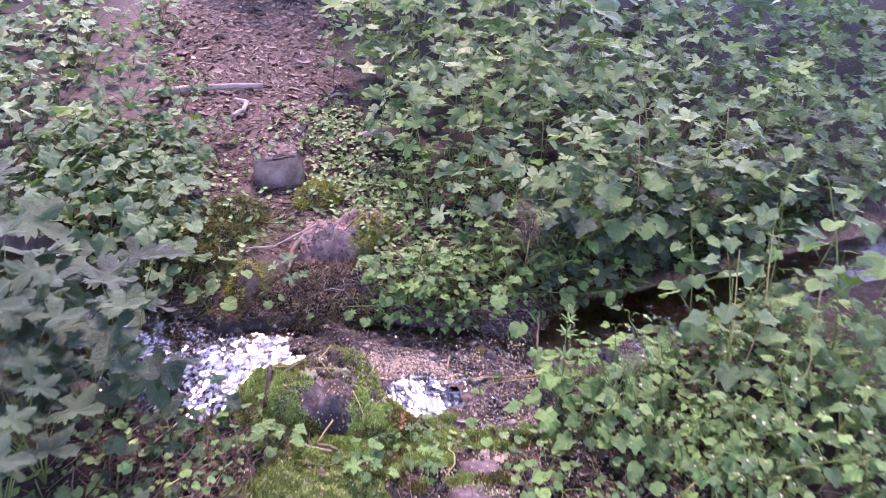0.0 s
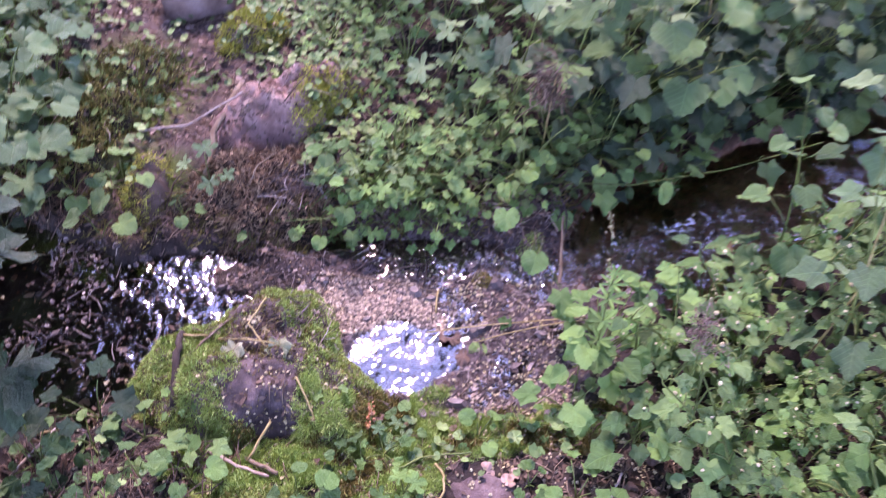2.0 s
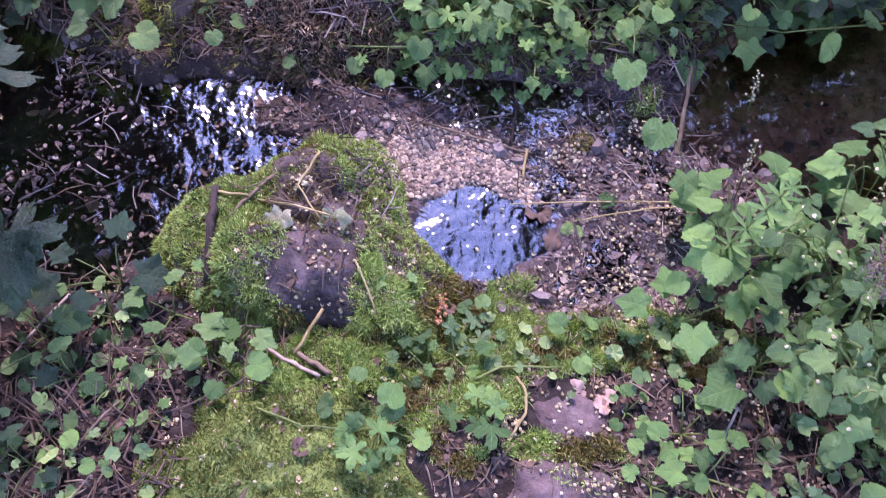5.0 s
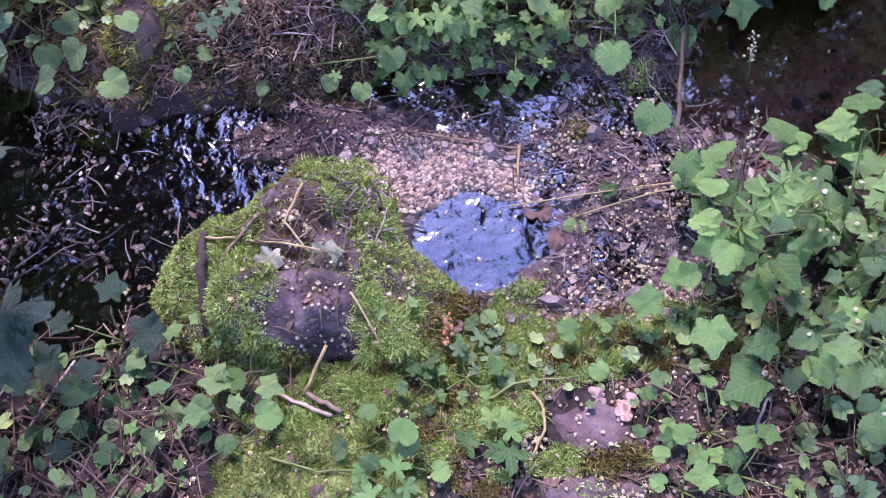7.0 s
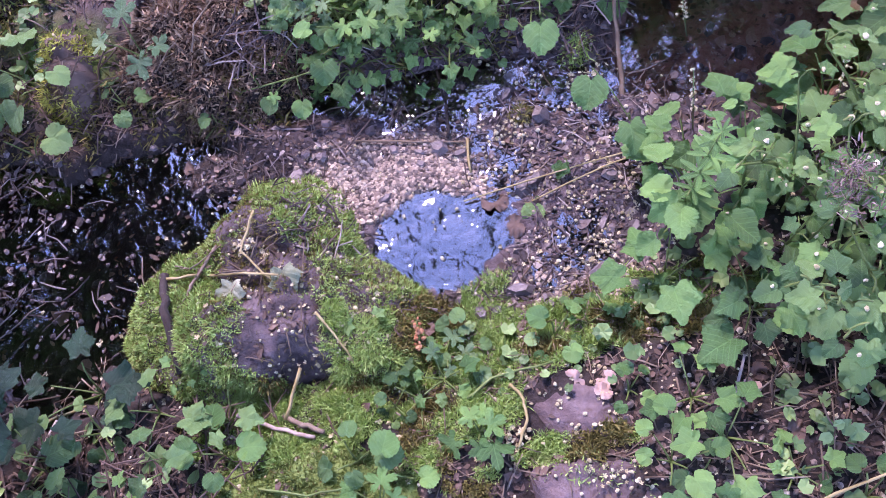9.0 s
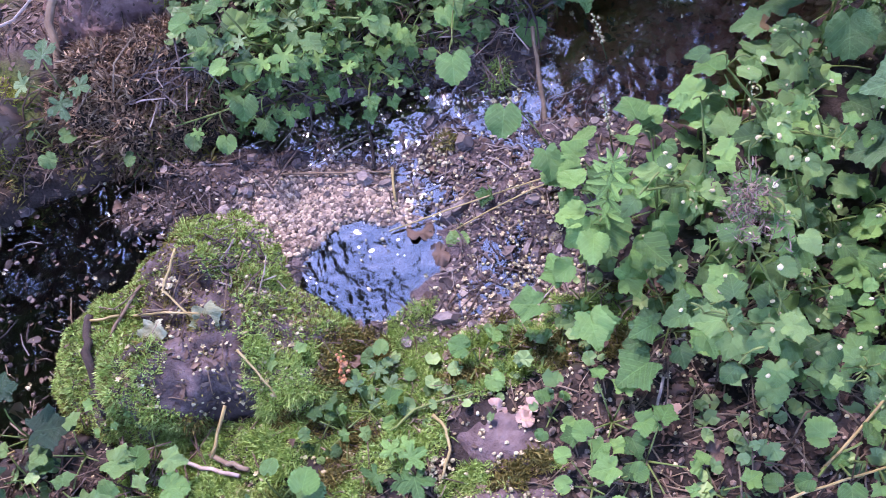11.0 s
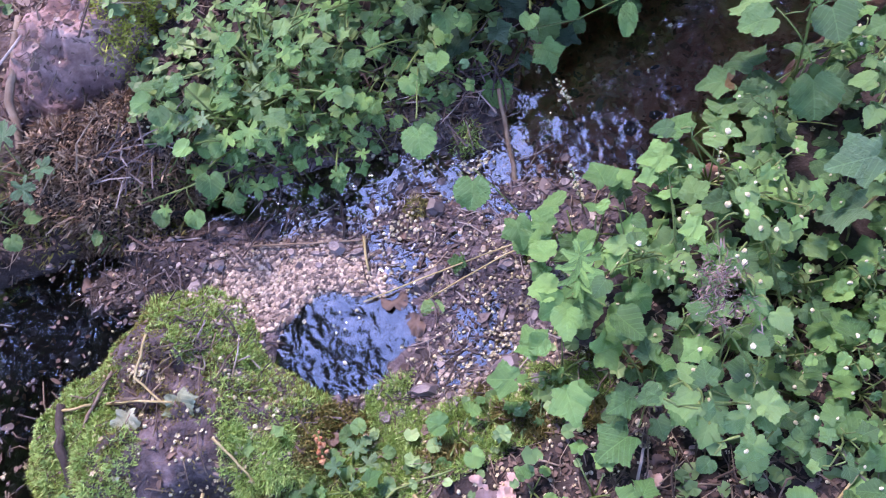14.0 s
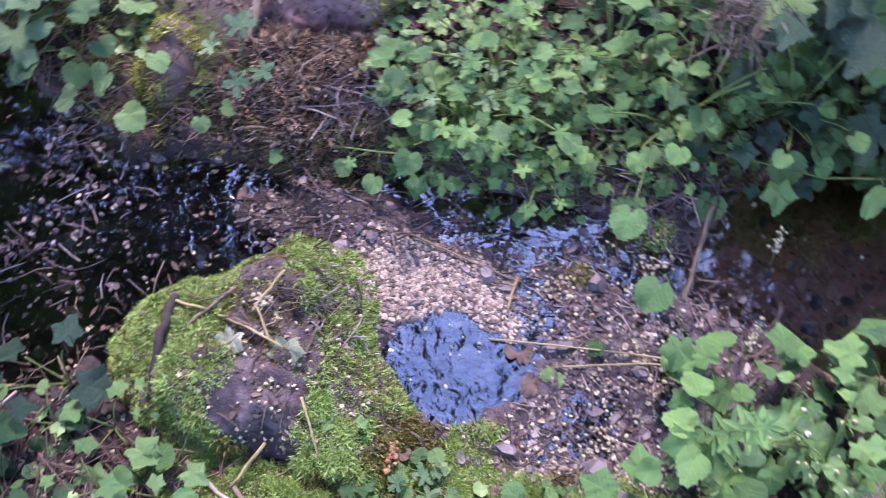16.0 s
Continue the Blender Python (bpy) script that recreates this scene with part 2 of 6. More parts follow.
M_DARKSOIL = plain_material("soil_dark", [(0.2, (0.012, 0.009, 0.008)), (0.5, (0.03, 0.022, 0.018)), (0.8, (0.07, 0.05, 0.04))], 30.0, 0.7, 0.9, 160.0)


def water_material():
    k = Mat("stream_water")
    v = k.pos()
    wave = k.node("TexWave", Vector=v, Scale=9.0, Distortion=9.0, Detail=2.0, Detail_Scale=2.5)
    w1 = k.math('ADD', k.noise(v, 13.0, 2.0, 0.5), k.math('MULTIPLY', wave.outputs['Fac'], 0.035))
    w2 = k.noise(v, 64.0, 2.0, 0.5)
    lively = k.attr("riffle").outputs["Fac"]
    curl = k.node("TexNoise", Vector=v, Scale=34.0, Detail=1.5, Roughness=0.5, Distortion=1.6).outputs["Fac"]
    w2 = k.math('ADD', k.math('MULTIPLY', w2, 0.07), k.math('MULTIPLY', k.math('MULTIPLY', curl, lively), 0.22))
    b = k.node("Bump", Height=k.math('ADD', w1, w2), Strength=0.75, Distance=0.010)
    gloss = k.node("BsdfGlossy", Color=(1, 1, 1, 1), Roughness=0.05, Normal=b.outputs["Normal"])
    clear = k.node("BsdfTransparent", Color=(0.97, 0.84, 0.75, 1))
    fres = k.node("Fresnel", IOR=2.15, Normal=b.outputs["Normal"])
    mixer = k.node("MixShader", Fac=fres.outputs[0])
    k.t.links.new(clear.outputs[0], mixer.inputs[1])
    k.t.links.new(gloss.outputs[0], mixer.inputs[2])
    k.t.links.new(mixer.outputs[0], k.out.inputs["Surface"])
    return k.m


M_WATER = water_material()


# ---- geometry helpers ----
def mesh_of(name, verts, faces, material, smooth=True):
    me = bpy.data.meshes.new(name)
    me.from_pydata([tuple(v) for v in verts], [], [tuple(f) for f in faces])
    me.materials.append(material)
    if smooth:
        me.polygons.foreach_set("use_smooth", [True] * len(me.polygons))
    me.update()
    return me


def part(name, data, parent, label="", m=None):
    ob = new(name, data)
    ob.parent = parent
    if m is not None:
        ob.matrix_basis = m
    if label:
        ob["label"] = label
    return ob


def sstep(a, b, x):
    t = np.clip((np.asarray(x, float) - a) / (b - a), 0, 1)
    return t * t * (3 - 2 * t)


def fbm(x, y, seed=0.0, octaves=3):
    s, a = 0.0, 1.0
    for i in range(octaves):
        s += a * noise.noise(Vector((x * 2 ** i + seed, y * 2 ** i - seed, seed * 0.7)))
        a *= 0.5
    return s


def fbm_grid(xs, ys, f, seed, octaves=3):
    return np.array([[fbm(x * f, y * f, seed, octaves) for x in xs] for y in ys])


def tube(points, radii, sides=6, jitter=0.0, rng=None):
    """Vertices and faces of a tapered tube along points."""
    verts, faces = [], []
    pts = [Vector(p) for p in points]
    for i, p in enumerate(pts):
        d = (pts[min(i + 1, len(pts) - 1)] - pts[max(i - 1, 0)]).normalized()
        u = d.cross(Vector((0.31, 0.17, 0.93))).normalized()
        w = d.cross(u)
        for j in range(sides):
            a = 2 * math.pi * j / sides
            r = radii[i] * (1 + (rng.uniform(-jitter, jitter) if rng else 0))
            verts.append(p + u * (r * math.cos(a)) + w * (r * math.sin(a)))
    for i in range(len(pts) - 1):
        for j in range(sides):
            k = (j + 1) % sides
            faces.append((i * sides + j, i * sides + k, (i + 1) * sides + k, (i + 1) * sides + j))
    faces.append(tuple(range(sides - 1, -1, -1)))
    faces.append(tuple(range((len(pts) - 1) * sides, len(pts) * sides)))
    return verts, faces


def join(pieces):
    verts, faces = [], []
    for v, f in pieces:
        o = len(verts)
        verts += list(v)
        faces += [tuple(i + o for i in q) for q in f]
    return verts, faces


# ---- ground and stream ----
LEFT = [(-2.8, 2.7, 0.25), (-1.3, 1.95, 0.16), (-0.9, 1.73, 0.19), (-0.7, 1.64, 0.19), (-0.52, 1.75, 0.09), (-0.40, 1.80, 0.045)]
LEFTDOWN = [(-0.74, 1.58, 0.14), (-0.68, 1.44, 0.08)]
MIDDLE = [(-0.25, 1.88, 0.045), (-0.12, 1.865, 0.045), (0.08, 1.85, 0.035), (0.32, 1.80, 0.04)]
RIGHT = [(0.46, 1.84, 0.13), (0.60, 1.88, 0.20), (0.85, 2.02, 0.17), (1.2, 2.2, 0.14), (1.7, 2.42, 0.15), (2.8, 3.0, 0.25)]


def chain(x, y, pts):
    """Signed reach into a chain of circles: positive inside, in metres."""
    best = np.full(np.shape(x), -9.0)
    for (ax, ay, ar), (bx, by, br) in zip(pts, pts[1:]):
        dx, dy = bx - ax, by - ay
        t = np.clip(((x - ax) * dx + (y - ay) * dy) / (dx * dx + dy * dy), 0, 1)
        best = np.maximum(best, ar + t * (br - ar) - np.hypot(x - ax - t * dx, y - ay - t * dy))
    return best


def oval(x, y, cx, cy, rx, ry, turn=0.0):
    c, s = math.cos(radians(turn)), math.sin(radians(turn))
    u, v = (x - cx) * c + (y - cy) * s, -(x - cx) * s + (y - cy) * c
    return 1 - np.hypot(u / rx, v / ry)


def wet_reach(x, y):
    return max(float(chain(np.array(x), np.array(y), RIGHT)), float(chain(np.array(x), np.array(y), LEFT)), float(chain(np.array(x), np.array(y), LEFTDOWN)), float(chain(np.array(x), np.array(y), MIDDLE)))


def spread(lo, hi, step, far, grow=1.28):
    a = list(np.arange(lo, hi + 1e-6, step))
    d, up, dn = step, [], []
    p, q = hi, lo
    while p < far:
        d *= grow
        p += d
        q -= d
        up.append(p)
        dn.append(q)
    return np.array(dn[::-1] + a + up)


GX, GY = spread(-1.35, 1.35, 0.0125, 70), spread(0.85, 2.95, 0.0125, 70)
XX, YY = np.meshgrid(GX, GY)
N_BIG, N_MID, N_FINE = fbm_grid(GX, GY, 1.1, 3.1), fbm_grid(GX, GY, 9.0, 7.7), fbm_grid(GX, GY, 42.0, 1.3, 2)
FAR = sstep(4.0, 9.0, np.hypot(XX, YY - 1.6))
flat = sstep(-0.25, 0.25, oval(XX, YY, 0.07, 1.63, 0.34, 0.235))
bank = sstep(0.0, 0.22, YY - 1.86 - 0.42 * np.clip(XX - 0.3, 0, 3) - 0.25 * np.clip(-XX - 0.55, 0, 1))
near = sstep(0.0, 0.3, 1.44 - YY)
Z = 0.035 + 0.05 * bank + 0.03 * near + 0.022 * N_BIG + 0.02 * N_MID + 0.006 * N_FINE
Z = Z * (1 - flat) + flat * (0.004 + 0.008 * N_MID + 0.0045 * N_FINE - 0.0048 * sstep(0.02, 0.12, XX) - 0.006 * sstep(1.74, 1.79, YY))
edge = 0.038 * N_MID + 0.012 * N_FINE
REACH_R = chain(XX, YY, RIGHT) + edge
REACH_L = np.maximum(chain(XX, YY, LEFT), chain(XX, YY, LEFTDOWN)) + edge
REACH_M = chain(XX, YY, MIDDLE) + edge
for reach, deep, rim in ((REACH_R, -0.034, 0.025), (REACH_L, -0.05, 0.03), (REACH_M, -0.013, 0.035)):
    f = sstep(-rim, 0.04, reach)
    Z = Z * (1 - f) + f * (deep + 0.012 * N_MID + 0.004 * N_FINE)
f = sstep(-0.1, 0.25, oval(XX, YY, -0.44, 1.60, 0.22, 0.2, 20) + 0.1 * N_MID) * sstep(1.86, 1.80, YY)
Z = np.minimum(Z, Z * (1 - f) + f * (-0.03 + 0.012 * N_MID))
f = sstep(-0.1, 0.3, oval(XX, YY, -0.29, 1.765, 0.17, 0.06, 2) + 0.15 * N_MID)
Z = np.maximum(Z, Z * (1 - f) + f * (0.007 + 0.012 * N_MID + 0.005 * N_FINE))
POOL = np.maximum(oval(XX, YY, -0.03, 1.57, 0.085, 0.075, 30), np.maximum(oval(XX, YY, -0.015, 1.525, 0.055, 0.04, -20), oval(XX, YY, 0.03, 1.575, 0.085, 0.06, 0) - 0.1)) + 0.2 * N_MID + 0.1 * N_FINE
f = sstep(-0.12, 0.2, POOL)
Z = Z * (1 - f) + f * (-0.045 + 0.034 * sstep(0.03, 0.1, XX))
Z = Z + FAR * (0.25 * N_BIG + 0.02 * np.clip(np.hypot(XX, YY) - 6, 0, 40))
NY, NX = XX.shape
g_verts = np.stack([XX, YY, Z], -1).reshape(-1, 3)
g_faces = [(j * NX + i, j * NX + i + 1, (j + 1) * NX + i + 1, (j + 1) * NX + i) for j in range(NY - 1) for i in range(NX - 1)]
g_mesh = mesh_of("ground", g_verts, g_faces, M_GROUND)
GRIT = np.clip(sstep(-0.3, 0.3, oval(XX, YY, -0.06, 1.69, 0.15, 0.075, -10)) + 0.35 * sstep(-0.2, 0.3, oval(XX, YY, 0.2, 1.47, 0.13, 0.06)) + 0.12 * flat, 0, 1) * sstep(0.15, -0.1, POOL)
MOSSY = np.clip(sstep(-0.2, 0.4, oval(XX, YY, 0.12, 1.40, 0.26, 0.065, -3)) + sstep(-0.2, 0.4, oval(XX, YY, -0.62, 2.0, 0.12, 0.09)) + sstep(-0.2, 0.3, oval(XX, YY, -0.74, 2.3, 0.2, 0.24)), 0, 1)
TRAIL = sstep(-0.3, 0.3, oval(XX, YY, -1.22, 3.9, 0.62, 1.6, 18) + 0.25 * N_BIG) + 0.5 * sstep(-0.3, 0.3, oval(XX, YY, -0.45, 2.35, 0.35, 0.45))
for name, values in (("grit", GRIT), ("mossy", MOSSY), ("trail", np.clip(TRAIL, 0, 1)), ("bed", np.maximum(sstep(-0.01, 0.03, np.maximum(REACH_R, REACH_L)), sstep(-0.1, 0.1, POOL))), ("mud", sstep(-0.3, 0.1, oval(XX, YY, 0.1, 1.66, 0.34, 0.25)) * (1 - 0.6 * sstep(0.0, 0.2, POOL) * sstep(0.06, 0.02, XX))), ("brown", sstep(-0.01, 0.03, REACH_R)), ("wet", sstep(0.03, 0.005, Z))):
    at = g_mesh.attributes.new(name, 'FLOAT', 'POINT')
    at.data.foreach_set("value", values.reshape(-1).astype(np.float32))
ground = tagged(new("ground", g_mesh), "dark damp forest soil with leaf crumbs and a stream bed", "ground", kind="structure")

wx, wy = np.arange(-3.0, 3.01, 0.04), np.arange(1.3, 3.3, 0.04)
w_verts = [(x, y, 0.0) for y in wy for x in wx]
w_faces = [(j * len(wx) + i, j * len(wx) + i + 1, (j + 1) * len(wx) + i + 1, (j + 1) * len(wx) + i) for j in range(len(wy) - 1) for i in range(len(wx) - 1)]
w_mesh = mesh_of("water", w_verts, w_faces, M_WATER)
riffle = w_mesh.attributes.new("riffle", 'FLOAT', 'POINT')
riffle.data.foreach_set("value", [float(max(sstep(-0.6, 0.3, oval(x, y, 0.0, 1.57, 0.14, 0.12) + 0.2), sstep(-0.6, 0.3, oval(x, y, -0.43, 1.79, 0.22, 0.12)), 0.4 * sstep(-0.6, 0.3, oval(x, y, 0.25, 1.75, 0.3, 0.2)), 0.8 * sstep(-0.5, 0.3, oval(x, y, 0.5, 1.78, 0.2, 0.1, 15)))) for x, y, z in w_verts])
water = tagged(new("water", w_mesh), "clear shallow rippling stream water over brown bed", "water", kind="structure")

SOLIDS = [BVHTree.FromPolygons([tuple(v) for v in g_verts], g_faces)]


def drop(x, y, float_up=False):
    """The highest solid point under (x, y), and its normal."""
    best = None
    for tree in SOLIDS:
        p, n, i, d = tree.ray_cast(Vector((x, y, 2.5)), Vector((0, 0, -1)))
        if p and (best is None or p.z > best[0].z):
            best = (p, n if n.z > 0 else -n)
    if best is None:
        best = (Vector((x, y, 0)), Vector((0, 0, 1)))
    if float_up and best[0].z < 0.001:
        best = (Vector((x, y, 0.001)), Vector((0, 0, 1)))
    return best


def under_water(x, y):
    return drop(x, y)[0].z < -0.004


# ---- rocks and moss ----
def reach_of(ovals, a):
    """Distance from the origin to the outline of a union of ovals along angle a."""
    dx, dy = math.cos(a), math.sin(a)
    r = 0.02
    while r < 1.5 and max(float(oval(dx * r, dy * r, *o)) for o in ovals) > 0:
        r += 0.004
    return r


def dome(cx, cy, ovals, high, base=-0.06, power=3.0, lump=0.014, seed=1.0, rings=26, sides=72, freq=9.0, lean=0.0, jag=0.0):
    """A rounded rock as a fan of rings; ovals are given about its own middle."""
    R = [reach_of(ovals, 2 * math.pi * j / sides) for j in range(sides)]
    R = [r * (1 + jag * fbm(2.2 * math.cos(2 * math.pi * j / sides), 2.2 * math.sin(2 * math.pi * j / sides), seed + 0.5)) for j, r in enumerate(R)]
    R = [(R[j - 1] + 2 * R[j] + R[(j + 1) % sides]) / 4 for j in range(sides)]
    verts, faces = [(cx, cy, high)], []
    for i in range(1, rings + 1):
        s = i / rings
        for j in range(sides):
            a = 2 * math.pi * j / sides
            x, y = R[j] * s * math.cos(a), R[j] * s * math.sin(a)
            z = base + (high - base) * (1 - s ** power) + lean * y * (1 - s)
            z += (lump * fbm((cx + x) * freq, (cy + y) * freq, seed, 4) + 0.5 * lump * fbm((cx + x) * 34, (cy + y) * 34, seed + 5, 2)) * (1.0 if i < rings else 0.3)
            w = 1 + 0.06 * fbm(a * 2, s * 3, seed) * s
            verts.append((cx + x * w, cy + y * w, z))
    for j in range(sides):
        k = (j + 1) % sides
        faces.append((0, 1 + j, 1 + k))
        for i in range(rings - 1):
            o = 1 + i * sides
            faces.append((o + j, o + sides + j, o + sides + k, o + k))
    return verts, faces


def blades(spots, rng, length, width, each=3, spread_by=0.6, droop=0.0):
    """Small tapered shoots on surface spots (point, normal)."""
    verts, faces = [], []
    for p, n in spots:
        tall = max(0.45, 1.0 + 1.8 * noise.noise(Vector((p.x * 30, p.y * 30, p.z * 30))))
        for _ in range(each):
            d = (n + Vector((rng.gauss(0, spread_by), rng.gauss(0, spread_by), rng.gauss(0, spread_by) - droop))).normalized()
            L = length * rng.uniform(0.5, 1.35) * tall
            w = width * rng.uniform(0.7, 1.3)
            side = d.cross(Vector((rng.uniform(-1, 1), rng.uniform(-1, 1), rng.uniform(-1, 1)))).normalized() * w
            bend = Vector((rng.uniform(-1, 1), rng.uniform(-1, 1), rng.uniform(-0.6, 0.6))) * L * 0.3
            o = len(verts)
            b = p + Vector((rng.uniform(-1, 1), rng.uniform(-1, 1), 0)) * length * 0.4
            m = b + d * L * 0.55
            verts += [b - side * 0.6, b + side * 0.6, m + side, m - side, b + d * L + bend]
            faces += [(o, o + 1, o + 2, o + 3), (o + 3, o + 2, o + 4)]
    return verts, faces


def moss_spots(verts, faces, rng, density, keep):
    """Random surface spots over a mesh; keep(p, n) gives the share that stays."""
    out = []
    for f in faces:
        a, b, c = Vector(verts[f[0]]), Vector(verts[f[1]]), Vector(verts[f[2]])
        quad = len(f) == 4
        d = Vector(verts[f[3]]) if quad else None
        n = (b - a).cross(c - a)
        area = n.length * (1.0 if quad else 0.5)
        if area < 1e-9:
            continue
        n.normalize()
        if n.z < 0:
            n = -n
        want = area * density
        count = int(want) + (1 if rng.random() < want % 1 else 0)
        for _ in range(count):
            u, v = rng.random(), rng.random()
            p = (a * (1 - u) + b * u) * (1 - v) + ((d if quad else a) * (1 - u) + c * u) * v
            if p.z > -0.002 and rng.random() < keep(p, n):
                out.append((p, n))
    return out


def solid(verts, faces):
    SOLIDS.append(BVHTree.FromPolygons([tuple(v) for v in verts], faces))


def rock(name, label, verts, faces, material, moss=()):
    ob = tagged(new(name, mesh_of(name, verts, faces, material)), label, "rock")
    solid(verts, faces)
    for i, (mname, mlabel, mat, density, length, width, each, keep, droop) in enumerate(moss):
        rng = random.Random(hash_of(name) + i)
        v, f = blades(moss_spots(verts, faces, rng, density, keep), rng, length, width, each, 0.85 if droop == 0 else 1.0, droop)
        tagged(part(mname, mesh_of(mname, v, f, mat, smooth=False), ob, mlabel), kind="stuff")
    return ob


def hash_of(text):
    return sum(ord(c) * (i + 3) for i, c in enumerate(text)) % 9973


# main boulder beside the pool
def boulder_keep(p, n):
    bare = max(float(oval(p.x, p.y, -0.262, 1.43, 0.085, 0.085, -15)), float(oval(p.x, p.y, -0.34, 1.65, 0.045, 0.04)), float(oval(p.x, p.y, -0.28, 1.54, 0.085, 0.115, 10)) - 0.06)
    bare += 0.5 * fbm(p.x * 16, p.y * 16, 4.0)
    return float(sstep(0.22, -0.1, bare))


def fresh(p, n):
    return boulder_keep(p, n) * (0.45 + 0.55 * float(sstep(-0.2, 0.2, fbm(p.x * 7, p.y * 7, 9.0) + 0.9 * (p.y - 1.5) - 0.25 * (p.x + 0.25) + 0.06)))


def stale(p, n):
    core = float(sstep(-0.05, 0.3, oval(p.x, p.y, -0.262, 1.43, 0.095, 0.09, -15) + 0.45 * fbm(p.x * 20, p.y * 20, 4.0)))
    return (0.5 + 0.5 * boulder_keep(p, n)) * 0.65 * (1 - 0.85 * core)


B_V, B_F = dome(-0.31, 1.51, [(-0.02, -0.02, 0.245, 0.185, 8), (0.035, 0.09, 0.15, 0.14, 20), (0.15, -0.06, 0.18, 0.125, -32)], 0.115, -0.07, 3.4, 0.03, 2.0)
boulder = rock("mossy_boulder", "rounded brown boulder half covered in bright green moss", B_V, B_F, M_ROCK, (
    ("moss", "bright green moss cushion", M_MOSS, 130000, 0.0062, 0.00085, 4, fresh, 0.0),
    ("moss_thatch", "brownish old moss", M_MOSSBROWN, 70000, 0.0062, 0.0008, 3, stale, 0.0)))

# low mossy mound on the near bank
def patchy(p, n):
    return float(sstep(-0.35, 0.1, fbm(p.x * 9, p.y * 9, 5.0) + 0.75))


D_V, D_F = dome(-0.29, 1.115, [(-0.02, 0, 0.285, 0.225, 0), (0.14, 0.02, 0.2, 0.17, 15)], 0.112, -0.04, 2.6, 0.02, 6.0)
rock("mossy_mound", "low flat boulder under a mat of olive green moss", D_V, D_F, M_MOSSOLIVE, (
    ("moss", "olive green moss mat", M_MOSSOLIVE, 92000, 0.006, 0.0007, 4, patchy, 0.0),
    ("moss_thatch", "brownish old moss", M_MOSSBROWN, 13000, 0.008, 0.0010, 2, stale, 0.0)))

# bare reddish slabs on the near bank
S_V, S_F = dome(0.12, 1.09, [(0, 0, 0.13, 0.10, 10), (0.06, 0.03, 0.1, 0.08, -20)], 0.074, -0.02, 9.0, 0.016, 8.0, 18, 60, jag=0.4)
rock("flat_stone", "flat bare reddish grey stone set in the bank", S_V, S_F, M_SLAB, (
    ("moss", "thin moss at the stone's edge", M_MOSS, 26000, 0.007, 0.0010, 2, lambda p, n: float(sstep(1.11, 1.17, p.y + 0.06 * fbm(p.x * 12, p.y * 12, 1.0))) * 0.8, 0.0),))
S_V, S_F = dome(0.14, 1.25, [(0, 0, 0.09, 0.055, -15)], 0.066, -0.02, 9.0, 0.012, 11.0, 14, 48, jag=0.5)
rock("flat_stone", "small flat violet brown stone with crumbs on it", S_V, S_F, M_SLAB)

# far bank
def crest(p, n):
    return 0.95 * float(sstep(-0.2, 0.2, fbm(p.x * 8, p.y * 8, 3.0) + 0.25))


def red_keep(p, n):
    return float(sstep(-0.1, 0.4, oval(p.x, p.y, -0.19, 2.17, 0.1, 0.13)))


def front(p, n):
    return float(sstep(2.14, 2.02, p.y + 0.05 * fbm(p.x * 9, p.y * 9, 2.0)))


R_V, R_F = dome(-0.31, 2.2, [(-0.04, -0.01, 0.19, 0.14, 20), (0.07, 0.07, 0.16, 0.11, 40), (0.15, 0.15, 0.11, 0.08, 45)], 0.185, 0.0, 2.6, 0.035, 13.0, freq=13.0)
rock("bank_rock", "reddish violet rock with moss on one shoulder", R_V, R_F, M_REDROCK, (("moss", "yellow green moss", M_MOSSYELLOW, 40000, 0.011, 0.0014, 3, red_keep, 0.0),))
H_V, H_F = dome(-0.34, 1.995, [(0, -0.01, 0.18, 0.15, 0), (0.1, 0.01, 0.12, 0.12, 0), (-0.12, 0.0, 0.11, 0.11, 0)], 0.125, 0.0, 2.8, 0.03, 17.0)
rock("root_mat", "overhanging mat of dry brown moss and rootlets", H_V, H_F, M_DARKSOIL, (
    ("dry_moss", "dry brown moss shoots", M_DRYMOSS, 36000, 0.013, 0.0017, 3, lambda p, n: 0.9, 0.25),))
K_V, K_F = dome(-0.45, 2.53, [(0, 0, 0.145, 0.1, 40)], 0.15, 0.0, 3.0, 0.02, 19.0, 18, 48)
rock("moss_stone", "stone capped with yellow green moss", K_V, K_F, M_ROCK, (("moss", "yellow green moss cap", M_MOSSYELLOW, 42000, 0.012, 0.0017, 3, crest, 0.0),))
L_V, L_F = dome(-0.74, 2.30, [(0, 0, 0.19, 0.21, 10), (-0.03, -0.18, 0.13, 0.12, 0)], 0.15, 0.0, 2.4, 0.04, 23.0)
rock("moss_hummock", "low hummock of brown and olive moss", L_V, L_F, M_DARKSOIL, (
    ("moss", "olive moss", M_MOSSBROWN, 20000, 0.014, 0.0020, 3, crest, 0.0), ("moss_fresh", "green moss patches", M_MOSSOLIVE, 9000, 0.014, 0.0019, 2, patchy, 0.0)))
N_V, N_F = dome(-0.61, 1.99, [(0, 0, 0.075, 0.115, 5)], 0.12, -0.02, 2.8, 0.03, 29.0, 16, 44)
rock("moss_hummock", "small green moss hummock at the water's edge", N_V, N_F, M_LITTER, (("moss", "green moss", M_MOSSYELLOW, 60000, 0.01, 0.0012, 3, crest, 0.0),))
Q_V, Q_F = dome(0.275, 1.86, [(0, 0, 0.05, 0.028, 40)], 0.035, -0.03, 2.4, 0.01, 31.0, 10, 30)
